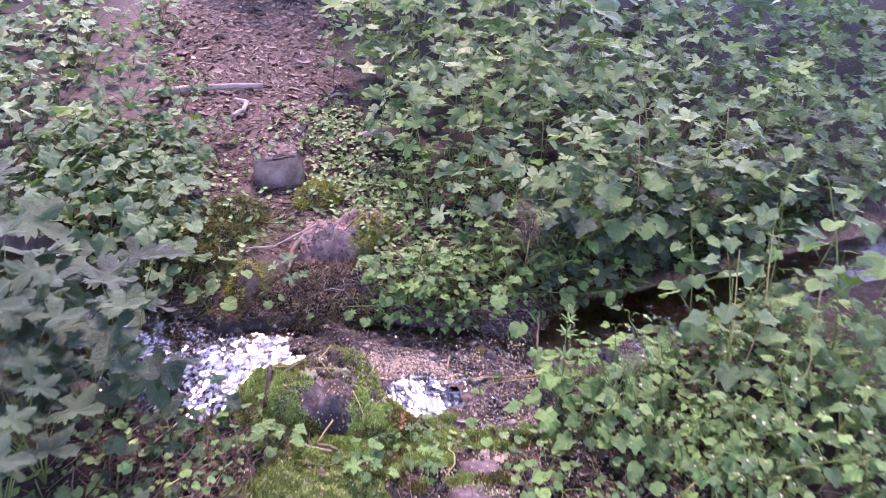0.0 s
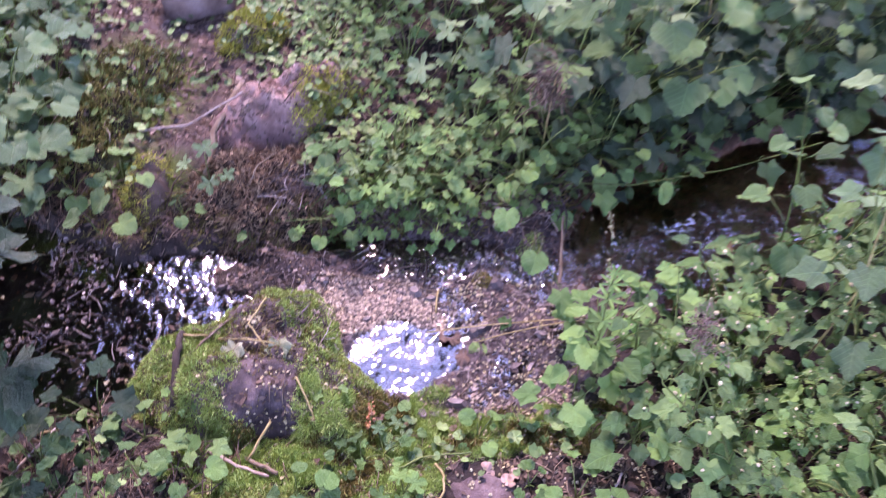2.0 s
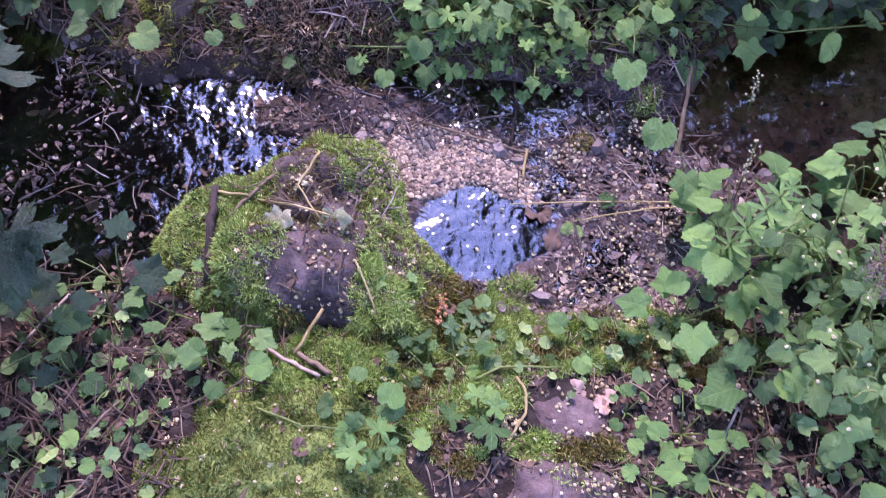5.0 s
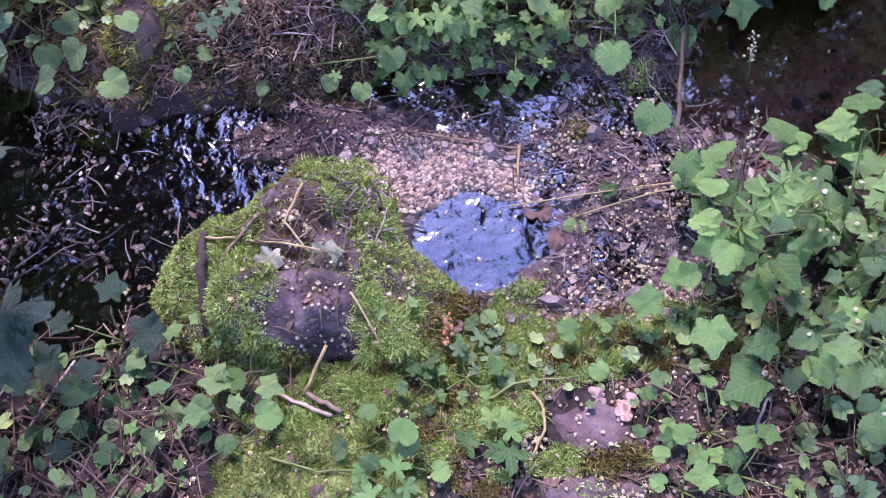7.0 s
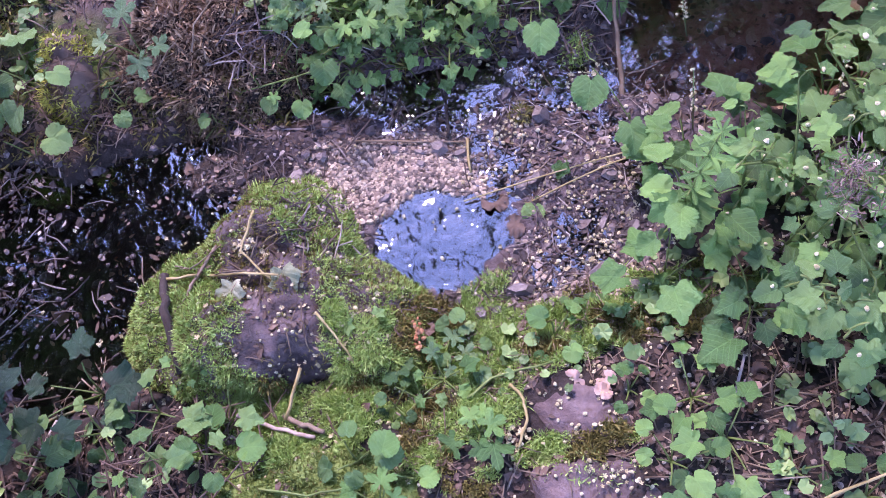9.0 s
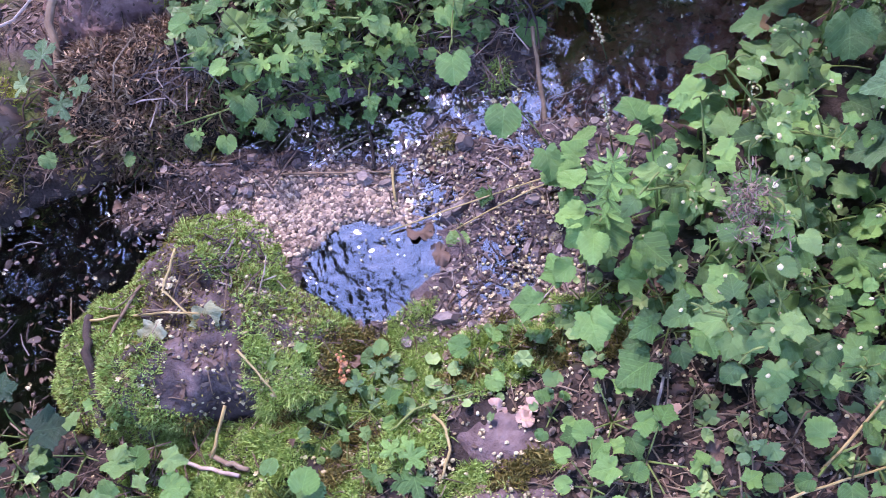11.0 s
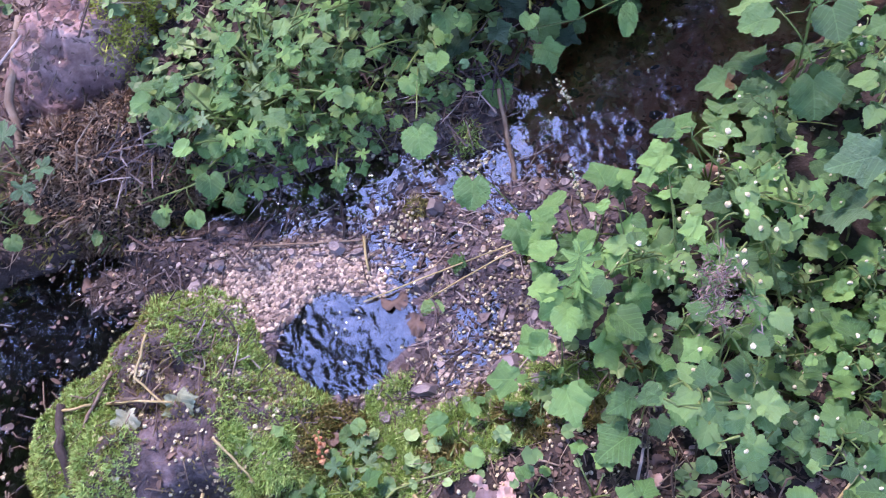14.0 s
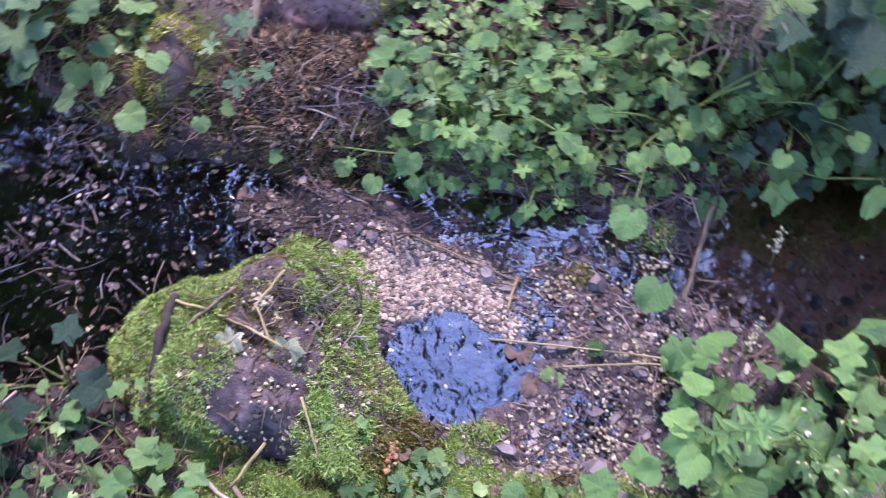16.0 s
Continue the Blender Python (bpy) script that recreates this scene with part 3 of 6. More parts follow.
rock("moss_hummock", "tiny moss tuft between water and gravel", Q_V, Q_F, M_LITTER, (("moss", "green moss", M_MOSS, 40000, 0.011, 0.0012, 3, lambda p, n: 1.0, 0.0),))
Q_V, Q_F = dome(0.155, 1.755, [(0, 0, 0.035, 0.022, 0)], 0.02, -0.03, 2.4, 0.008, 37.0, 10, 30)
rock("moss_hummock", "tiny moss tuft between water and gravel", Q_V, Q_F, M_LITTER, (("moss", "green moss", M_MOSSBROWN, 40000, 0.009, 0.0012, 3, lambda p, n: 1.0, 0.0),))


def stone_block():
    bm = bmesh.new()
    bmesh.ops.create_cube(bm, size=1.0)
    bmesh.ops.scale(bm, vec=(0.19, 0.17, 0.24), verts=bm.verts)
    bmesh.ops.bevel(bm, geom=bm.edges[:], offset=0.009, segments=2, affect='EDGES')
    bmesh.ops.subdivide_edges(bm, edges=bm.edges[:], cuts=3, use_grid_fill=True)
    m = pose(-0.63, 2.72, 0.09, 5, -4, 14)
    for v in bm.verts:
        v.co = m @ v.co
        v.co += Vector((fbm(v.co.x * 9, v.co.y * 9, 3.0 + v.co.z * 6), fbm(v.co.y * 9, v.co.z * 9, 5.0), fbm(v.co.x * 9, v.co.z * 9, 8.0))) * 0.007
    bm.normal_update()
    me = bpy.data.meshes.new("stone_block")
    verts = [v.co.copy() for v in bm.verts]
    bm.verts.index_update()
    faces = [tuple(v.index for v in f.verts) for f in bm.faces]
    bm.to_mesh(me)
    bm.free()
    me.materials.append(M_BLOCK)
    tagged(new("stone_block", me), "squarish grey violet stone block standing on the bank", "rock")
    solid(verts, faces)


stone_block()

# moss carpet on the near bank and bank edge
def bank_moss():
    rng = random.Random(41)
    spots, brown = [], []
    for _ in range(120000):
        x, y = rng.uniform(-0.5, 0.55), rng.uniform(1.12, 1.5)
        k = max(float(oval(x, y, 0.10, 1.40, 0.30, 0.07, -3)) + 0.1, float(oval(x, y, -0.03, 1.31, 0.11, 0.12)), float(oval(x, y, -0.28, 1.31, 0.2, 0.06)), float(oval(x, y, 0.13, 1.2, 0.16, 0.03)) - 0.3) + 0.5 * fbm(x * 13, y * 13, 2.0)
        if k > 0.05:
            p, n = drop(x, y)
            if p.z > 0.004:
                (spots if fbm(x * 9, y * 9, 6.0) > -0.2 else brown).append((p, n))
    v, f = blades(spots[:26000], rng, 0.009, 0.0007, 3, 0.6)
    tagged(part("moss", mesh_of("moss", v, f, M_MOSS, False), ground, "green moss carpet"), kind="stuff")
    v, f = blades(brown[:9000], rng, 0.009, 0.0011, 2, 0.6)
    tagged(part("moss", mesh_of("moss", v, f, M_MOSSBROWN, False), ground, "brownish moss carpet"), kind="stuff")


bank_moss()


# ---- gravel, blossoms, litter ----
OCTA = [(1, 0, 0), (-1, 0, 0), (0, 1, 0), (0, -1, 0), (0, 0, 1), (0, 0, -1)]
OCTA_F = [(0, 2, 4), (2, 1, 4), (1, 3, 4), (3, 0, 4), (2, 0, 5), (1, 2, 5), (3, 1, 5), (0, 3, 5)]


def crumb(p, r, rng, flatness=0.6):
    m = Euler((rng.uniform(-0.5, 0.5), rng.uniform(-0.5, 0.5), rng.uniform(0, 6.3))).to_matrix()
    s = (r * rng.uniform(0.8, 1.4), r * rng.uniform(0.7, 1.1), r * flatness)
    top = [Vector((math.cos(a) * s[0] * rng.uniform(0.8, 1.1), math.sin(a) * s[1] * rng.uniform(0.8, 1.1), s[2] * rng.uniform(-0.2, 0.3))) for a in (0.2, 1.3, 2.3, 3.4, 4.4, 5.4)]
    cap = [v * 0.55 + Vector((0, 0, s[2])) for v in top]
    verts = [p + m @ v for v in top + cap]
    faces = [(i, (i + 1) % 6, 6 + (i + 1) % 6, 6 + i) for i in range(6)] + [(6, 7, 8, 9, 10, 11)]
    return verts, faces


def scatter(count, rng, place, make):
    pieces = []
    tries = 0
    while len(pieces) < count and tries < count * 30:
        tries += 1
        got = place(rng)
        if got is not None:
            pieces.append(make(*got, rng))
    return join(pieces)


def on_gravel(rng):
    x, y = rng.uniform(-0.3, 0.45), rng.uniform(1.38, 1.9)
    k = max(float(oval(x, y, -0.07, 1.69, 0.15, 0.075, -10)) + 0.25, 0.4 * float(oval(x, y, 0.2, 1.45, 0.13, 0.05)), 0.03 * float(oval(x, y, 0.1, 1.65, 0.34, 0.24)))
    if rng.random() > k * 1.1:
        return None
    p, n = drop(x, y)
    return (p, rng.uniform(0.0025, 0.006)) if p.z > -0.01 else None


v, f = scatter(3500, random.Random(5), on_gravel, lambda p, r, rng: crumb(p, r, rng))
tagged(part("gravel", mesh_of("gravel", v, f, M_GRAVEL, False), ground, "pale pinkish tan fine gravel"), kind="stuff")


def blossom(p, n, rng):
    """A tiny fallen cup-shaped flower."""
    r = rng.uniform(0.0024, 0.0046)
    if rng.random() < 0.6:
        return crumb(p + Vector((0, 0, 0.4 * r)), r * 0.85, rng, 0.95)
    m = Euler((rng.uniform(-0.9, 0.9), rng.uniform(-0.9, 0.9), rng.uniform(0, 6.3))).to_matrix()
    verts = [p + m @ Vector((0, 0, 0)) + Vector((0, 0, r * 0.6))]
    faces = []
    for i in range(5):
        a = i * 1.257
        for b, k, z in ((a - 0.5, 0.8, 0.5), (a, 1.15, 0.75), (a + 0.5, 0.8, 0.5)):
            verts.append(p + m @ Vector((math.cos(b) * r * k, math.sin(b) * r * k, r * z * rng.uniform(0.4, 1.3))) + Vector((0, 0, r * 0.6)))
        o = 1 + i * 3
        faces += [(0, o, o + 1), (0, o + 1, o + 2)]
    return verts, faces


def blossom_place(rng):
    zone = rng.random()
    if zone < 0.45:
        x, y = rng.gauss(0.12, 0.3), rng.gauss(1.42, 0.16)
    elif zone < 0.54:
        x, y = rng.gauss(0.22, 0.09), rng.gauss(1.6, 0.12)
    elif zone < 0.7:
        x, y = rng.gauss(-0.3, 0.22), rng.gauss(1.3, 0.25)
    else:
        x, y = rng.uniform(-1.3, 1.0), rng.uniform(1.1, 3.0)
    if oval(x, y, 0.0, 1.57, 0.125, 0.085, 8) > 0 and rng.random() < 0.95 or wet_reach(x, y) > 0.03 and rng.random() < 0.6:
        return None
    p, n = drop(x, y, True)
    return (p, n)


v, f = scatter(2500, random.Random(6), blossom_place, blossom)
tagged(new("fallen_blossoms", mesh_of("fallen_blossoms", v, f, M_BLOSSOM, False)), "tiny fallen cream coloured flowers strewn over bank and stones", "blossoms", kind="stuff")


def litter_leaf(p, n, rng):
    L = rng.uniform(0.0025, 0.0075) if rng.random() < 0.96 else rng.uniform(0.009, 0.017)
    L *= 1.0 + 1.1 * min(1.0, max(0.0, p.y - 2.2))
    w = L * rng.uniform(0.25, 0.75)
    m = n.to_track_quat('Z', 'Y').to_matrix() @ Euler((rng.uniform(-0.4, 0.4), rng.uniform(-0.4, 0.4), rng.uniform(0, 6.3))).to_matrix()
    c = rng.uniform(-0.2, 0.5)
    pts = [(-1, 0, c * 0.6), (-0.5, 0.8, c), (0.3, 0.9, c * 0.8), (1, 0.1, c * 0.5), (0.4, -0.8, c), (-0.4, -0.9, c * 0.7), (0, 0, 0)]
    verts = [p + m @ Vector((a * L * rng.uniform(0.55, 1.25), b * w * rng.uniform(0.5, 1.35), z * w * rng.uniform(0.3, 1.6) + 0.002)) for a, b, z in pts]
    return verts, [(6, i, (i + 1) % 6) for i in range(6)]


def litter_place(rng):
    z = rng.random()
    if z < 0.25:
        x, y = rng.uniform(-0.1, 0.9), rng.uniform(0.95, 1.45)
    elif z < 0.34:
        x, y = rng.uniform(-0.9, -0.1), rng.uniform(1.0, 1.45)
    elif z < 0.62:
        x, y = rng.uniform(-1.1, 0.3), rng.uniform(1.85, 2.9)
    elif z < 0.76:
        x, y = rng.uniform(-0.95, 0.5), rng.uniform(1.4, 1.95)
    else:
        y = 2.6 + 2.8 * rng.random()
        x = rng.uniform(-1.0 - 0.35 * (y - 2.6), -0.2 - 0.2 * (y - 2.6))
    clear = max(-1.0 if rng.random() < 0.35 else float(oval(x, y, -0.29, 1.5, 0.3, 0.26)), float(oval(x, y, -0.28, 1.10, 0.22, 0.19)), float(oval(x, y, 0.13, 1.08, 0.13, 0.1)), float(oval(x, y, 0.14, 1.25, 0.08, 0.06)), float(oval(x, y, 0.07, 1.63, 0.32, 0.2)), wet_reach(x, y))
    soaked = max(float(oval(x, y, 0.07, 1.63, 0.32, 0.2)), wet_reach(x, y)) > 0 and oval(x, y, -0.06, 1.69, 0.14, 0.07) < 0
    if wet_reach(x, y) > 0.02 and rng.random() < 0.85 or clear > 0 and rng.random() < (0.5 if soaked else 0.88) or oval(x, y, 0.0, 1.57, 0.13, 0.09, 8) > 0:
        return None
    return drop(x, y, True)


v, f = scatter(21000, random.Random(8), litter_place, litter_leaf)
tagged(new("leaf_litter", mesh_of("leaf_litter", v, f, M_LITTER, False)), "brown crumbled dead leaves lying over damp soil", "leaf litter", kind="stuff")


def trail_place(rng):
    y = 2.55 + 3.0 * rng.random()
    x = rng.uniform(-1.05 - 0.35 * (y - 2.6), -0.25 - 0.2 * (y - 2.6))
    return drop(x, y)


def trail_leaf(p, n, rng):
    v, f = litter_leaf(p, n, rng)
    k = rng.uniform(0.8, 1.7)
    return [p + (q - p) * k for q in v], f


v, f = scatter(8500, random.Random(28), trail_place, trail_leaf)
tagged(new("trail_litter", mesh_of("trail_litter", v, f, M_TRAIL, False)), "pinkish brown leaf crumbs strewn along the trail", "leaf litter", kind="stuff")


def twiglet(p, n, rng):
    L = rng.uniform(0.015, 0.07)
    a = rng.uniform(0, 6.3)
    d = Vector((math.cos(a), math.sin(a), rng.uniform(-0.05, 0.2)))
    r = rng.uniform(0.0006, 0.0016)
    mid = p + Vector((rng.gauss(0, 0.004), rng.gauss(0, 0.004), 0.004))
    return tube([p - d * L * 0.5 + Vector((0, 0, 0.003)), mid, p + d * L * 0.5 + Vector((0, 0, 0.003))], [r, r, r * 0.6], 4)


v, f = scatter(2200, random.Random(9), litter_place, twiglet)
tagged(new("twig_litter", mesh_of("twig_litter", v, f, M_TWIG)), "thin broken twigs and stalks scattered over the soil", "twigs", kind="stuff")



def tangle(p, n, rng):
    L = rng.uniform(0.03, 0.12)
    a = rng.uniform(0, 6.3)
    d = Vector((math.cos(a), math.sin(a), rng.uniform(-0.1, 0.35)))
    r = rng.uniform(0.0007, 0.0019)
    q = p + Vector((0, 0, rng.uniform(0.003, 0.02)))
    return tube([q - d * L * 0.5, q + Vector((rng.gauss(0, 0.006), rng.gauss(0, 0.006), 0.004)), q + d * L * 0.5], [r, r, r * 0.6], 4)


def tangle_place(rng):
    z = rng.random()
    if z < 0.25:
        x, y = rng.uniform(-1.0, -0.42), rng.uniform(0.92, 1.45)
    elif z < 0.75:
        x, y = rng.uniform(0.3, 1.0), rng.uniform(1.0, 1.42)
    else:
        x, y = rng.uniform(-0.95, -0.1), rng.uniform(1.9, 2.5)
    if oval(x, y, -0.24, 1.1, 0.3, 0.22) > 0:
        return None
    return drop(x, y, True)


v, f = scatter(520, random.Random(19), tangle_place, tangle)
tagged(new("dry_stalk_tangle", mesh_of("dry_stalk_tangle", v, f, M_TANGLE)), "tangle of thin dry stalks and twigs on dark soil", "twigs", kind="stuff")


# crumbs over the stony rise beyond the stream
def rise_place(rng):
    x, y = rng.uniform(-0.75, 0.0), rng.uniform(2.05, 2.75)
    if oval(x, y, -0.36, 2.38, 0.36, 0.34) + 0.3 * fbm(x * 6, y * 6, 2.0) < 0:
        return None
    return drop(x, y)


v, f = scatter(1900, random.Random(49), rise_place, lambda p, n, rng: trail_leaf(p, n, rng) if rng.random() < 0.75 else twiglet(p, n, rng))
tagged(new("rise_litter", mesh_of("rise_litter", v, f, M_TRAIL, False)), "pinkish brown leaf crumbs and twigs over stones beyond the stream", "leaf litter", kind="stuff")


# debris on the stream bed and drifting at the left margin
def bed_place(rng):
    x, y = (rng.uniform(0.28, 1.1), rng.uniform(1.66, 2.2)) if rng.random() < 0.9 else (rng.uniform(-0.95, -0.35), rng.uniform(1.4, 1.9))
    p, n = drop(x, y)
    return (p, n) if p.z < -0.006 else None


def bed_bit(p, n, rng):
    v, f = litter_leaf(p + Vector((0, 0, 0.002)), n, rng)
    k = rng.uniform(0.8, 1.5)
    v = [p + (q - p) * k for q in v]
    return [Vector((q.x, q.y, min(q.z, -0.004))) for q in v], f


v, f = scatter(2200, random.Random(43), bed_place, bed_bit)
tagged(part("sunken_litter", mesh_of("sunken_litter", v, f, M_SUNKEN, False), ground, "brown leaf crumbs on the stream bed"), kind="stuff")


def drift_place(rng):
    if rng.random() < 0.6:
        x, y = rng.gauss(-0.82, 0.13), rng.gauss(1.66, 0.14)
    else:
        x, y = rng.uniform(-1.0, -0.35), rng.gauss(1.86, 0.03)
    if wet_reach(x, y) < -0.02 or fbm(x * 7, y * 7, 8.0) < 0.02 or oval(x, y, -0.45, 1.78, 0.13, 0.09) > 0:
        return None
    return drop(x, y, True)


def drift_bit(p, n, rng):
    k = rng.random()
    if k < 0.3:
        return litter_leaf(p, n, rng)
    if k < 0.5:
        return twiglet(p, n, rng)
    return crumb(p, rng.uniform(0.002, 0.006), rng, 0.9)


v, f = scatter(440, random.Random(44), drift_place, drift_bit)
tagged(new("drift_litter", mesh_of("drift_litter", v, f, M_DRIFT, False)), "grey violet crumbs and leaf bits drifted together at the stream margin", "leaf litter", kind="stuff")


def margin_moss():
    rng = random.Random(45)
    spots = []
    for _ in range(9000):
        x, y = rng.uniform(-1.0, 0.6), rng.uniform(1.82, 2.12)
        p, n = drop(x, y)
        if p.z > 0.006 and fbm(x * 11, y * 11, 5.0) > -0.1 and wet_reach(x, y) > -0.12:
            spots.append((p, n))
    v, f = blades(spots, rng, 0.012, 0.0016, 2, 0.8, 0.15)
    tagged(part("moss", mesh_of("moss", v, f, M_MOSSBROWN, False), ground, "brownish moss along the far bank's edge"), kind="stuff")


margin_moss()


def margin_place(rng):
    if rng.random() < 0.35:
        x, y = rng.uniform(-0.8, -0.3), rng.uniform(0.98, 1.34)
        return drop(x, y) if x < -0.42 or y > 1.24 else None
    x, y = rng.uniform(-1.0, 1.5), rng.gauss(1.94, 0.07)
    y += 0.42 * max(0.0, x - 0.3)
    if wet_reach(x, y) > 0.0 or wet_reach(x, y) < -0.14 or oval(x, y, -0.34, 1.99, 0.22, 0.13) > 0:
        return None
    return drop(x, y)


def margin_bit(p, n, rng):
    k = rng.random()
    if k < 0.55:
        return litter_leaf(p, n, rng)
    return tangle(p, n, rng) if k < 0.75 else crumb(p, rng.uniform(0.002, 0.006), rng, 0.9)


v, f = scatter(2900, random.Random(47), margin_place, margin_bit)
tagged(new("bank_litter", mesh_of("bank_litter", v, f, M_LITTER, False)), "brown leaf crumbs and rootlets on the stream banks", "leaf litter", kind="stuff")


# crumbs and rootlets on the far bank's foot
def foot_place(rng):
    x, y = rng.uniform(-0.32, 0.4), rng.gauss(1.925, 0.03)
    return drop(x, y) if wet_reach(x, y) < 0.0 else None


v, f = scatter(1100, random.Random(50), foot_place, margin_bit)
tagged(new("bank_foot_litter", mesh_of("bank_foot_litter", v, f, M_DRIFT, False)), "dark crumbs and rootlets at the foot of the bank", "leaf litter", kind="stuff")


# dry flower crumbs on the right-hand floor
def husk_place(rng):
    x, y = rng.uniform(0.2, 0.95), rng.uniform(1.0, 1.46)
    if wet_reach(x, y) > -0.02 or fbm(x * 6, y * 6, 3.0) < -0.1 or oval(x, y, 0.13, 1.08, 0.13, 0.1) > 0:
        return None
    return drop(x, y)


v, f = scatter(420, random.Random(46), husk_place, lambda p, n, rng: crumb(p + Vector((0, 0, 0.003)), rng.uniform(0.002, 0.0055), rng, 0.9))
tagged(new("dry_husks", mesh_of("dry_husks", v, f, M_GRAVEL, False)), "pale tan dry flower husks scattered on dark soil", "husks", kind="stuff")


# dark crumbs and leaf bits over the wet gravel flat
def wet_place(rng):
    x, y = rng.uniform(-0.45, 0.48), rng.uniform(1.4, 1.93)
    if max(float(oval(x, y, 0.1, 1.66, 0.36, 0.25)), float(oval(x, y, -0.29, 1.77, 0.19, 0.08))) < 0 or oval(x, y, 0.0, 1.575, 0.135, 0.095, 8) > 0 or oval(x, y, -0.08, 1.67, 0.13, 0.065, -10) > 0:
        return None
    if rng.random() < 0.7 and under_water(x, y):
        return None
    return drop(x, y, True)


def wet_bit(p, n, rng):
    k = rng.random()
    if k < 0.45:
        return litter_leaf(p, n, rng)
    return crumb(p, rng.uniform(0.0015, 0.0045), rng, 0.8) if k < 0.88 else twiglet(p, n, rng)


v, f = scatter(3600, random.Random(48), wet_place, wet_bit)
tagged(new("wet_litter", mesh_of("wet_litter", v, f, M_DRIFT, False)), "dark violet brown crumbs and leaf bits on wet gravel", "leaf litter", kind="stuff")


# larger single pebbles in and beside the water
def pebble_meshes():
    out = []
    for i in range(6):
        v, f = crumb(Vector((0, 0, 0)), 1.0, random.Random(60 + i), 0.55)
        out.append(mesh_of("pebble", v, f, M_PEBBLE, False))
    return out


PEBBLES = pebble_meshes()
rng = random.Random(61)
count = 0
while count < 170:
    x, y = (rng.uniform(-0.85, 0.75), rng.uniform(1.42, 1.95))
    p, n = drop(x, y)
    if p.z > 0.03 or oval(x, y, 0.0, 1.57, 0.12, 0.08, 8) > 0:
        continue
    s = rng.uniform(0.006, 0.016) if rng.random() < 0.95 else rng.uniform(0.016, 0.026)
    part("pebble", PEBBLES[count % 6], ground, "", Matrix.Translation(p) @ Matrix.Rotation(rng.uniform(0, 6), 4, 'Z') @ Matrix.Diagonal((s, s, s, 1)))
    count += 1


# ---- sticks ----
def stick(name, label, pts, r0, r1, material, sides=7, seed=1, category="stick", sag=True):
    rng = random.Random(seed)
    a = [Vector(p) for p in pts]
    fine = []
    for p, q in zip(a, a[1:]):
        for i in range(4):
            fine.append(p.lerp(q, i / 4) + Vector((rng.gauss(0, r0 * 0.35), rng.gauss(0, r0 * 0.35), 0)))
    fine.append(a[-1])
    rad = [r0 + (r1 - r0) * i / (len(fine) - 1) for i in range(len(fine))]
    v, f = tube(fine, rad, sides, 0.14, rng)
    return tagged(new(name, mesh_of(name, v, f, material)), label, category)


def on(x, y, lift=0.004):
    return (x, y, max(drop(x, y)[0].z, 0.0) + lift)


# ---- leaves ----
def outline(kind, a):
    """Half-width profile of a leaf: radius at angle a from the tip, about the blade's middle."""
    c = math.cos(a)
    if kind == "heart":
        r = 0.42 + 0.10 * c - 0.17 * math.exp(-((abs(a) - math.pi) / 0.28) ** 2) + 0.05 * math.exp(-(a / 0.25) ** 2)
        return r
    if kind == "lobed":
        r = 0.41 + 0.072 * (1 - 2 * abs(math.sin(2.5 * a)) ** 0.8) * (1 if abs(a) < 2.6 else 0.2) + 0.06 * c - 0.15 * math.exp(-((abs(a) - math.pi) / 0.3) ** 2) + 0.08 * math.exp(-(a / 0.3) ** 2)
        return r * (1 + 0.02 * math.sin(a * 9))
    if kind == "ovate":
        return 0.36 + 0.07 * c - 0.1 * math.exp(-((abs(a) - math.pi) / 0.3) ** 2) + 0.17 * math.exp(-(a / 0.38) ** 2)
    if kind == "palmate":
        k = abs(math.cos(2.5 * a)) ** 0.8
        r = 0.17 + 0.37 * k * (0.85 + 0.2 * c)
        if abs(a) > 2.75:
            r = 0.12
        return r * (1 + 0.09 * math.sin(a * 23))
    if kind == "oval":
        return (0.26 * 0.5) / math.sqrt((0.26 * c) ** 2 + (0.5 * math.sin(a)) ** 2) * (1 + 0.04 * math.sin(a * 26))
    return 0.1


def leaf_mesh(name, kind, material, seed, fold=0.30, curl=0.30, wave=0.06, points=44):
    rng = random.Random(seed)
    ph = [rng.uniform(0, 6.3) for _ in range(3)]
    verts, faces = [], []
    mid = 0.46 if kind != "palmate" else 0.2

    def put(x, y):
        z = fold * abs(x) * 0.8 - curl * (y - 0.2) ** 2 - 0.35 * curl * x * x + wave * math.sin(7 * x + ph[0]) * math.sin(6 * y + ph[1]) + 0.5 * wave * math.sin(15 * (x + y) + ph[2]) * min(1, abs(x) * 4)
        verts.append((x, y, z))

    put(0, mid)
    for s in (0.4, 0.75, 1.0):
        for i in range(points):
            a = 2 * math.pi * i / points - math.pi
            tooth = (1.04 if i % 2 else 0.96) + rng.uniform(-0.03, 0.03)
            r = outline(kind, a) * (s if s < 1 else tooth)
            put(math.sin(a) * r * 1.08, mid + math.cos(a) * r)
    for i in range(points):
        k = (i + 1) % points
        faces.append((0, 1 + i, 1 + k))
        for q in range(2):
            o = 1 + q * points
            faces.append((o + i, o + points + i, o + points + k, o + k))
    return mesh_of(name, verts, faces, material)


def leaf_set(kind, material, seed, n=3, **kw):
    return [leaf_mesh("leaf", kind, material, seed + i, **kw) for i in range(n)]


LOBED_B, LOBED_M = leaf_set("lobed", M_BRIGHT, 100), leaf_set("lobed", M_MID, 110)
HEART_B, HEART_M = leaf_set("heart", M_BRIGHT, 120), leaf_set("heart", M_MID, 130)
PALM_G, PALM_D = leaf_set("palmate", M_BLUE, 140, points=60), leaf_set("palmate", M_SHADED, 150, points=60)
PALM_M = leaf_set("palmate", M_MID, 158, points=60)
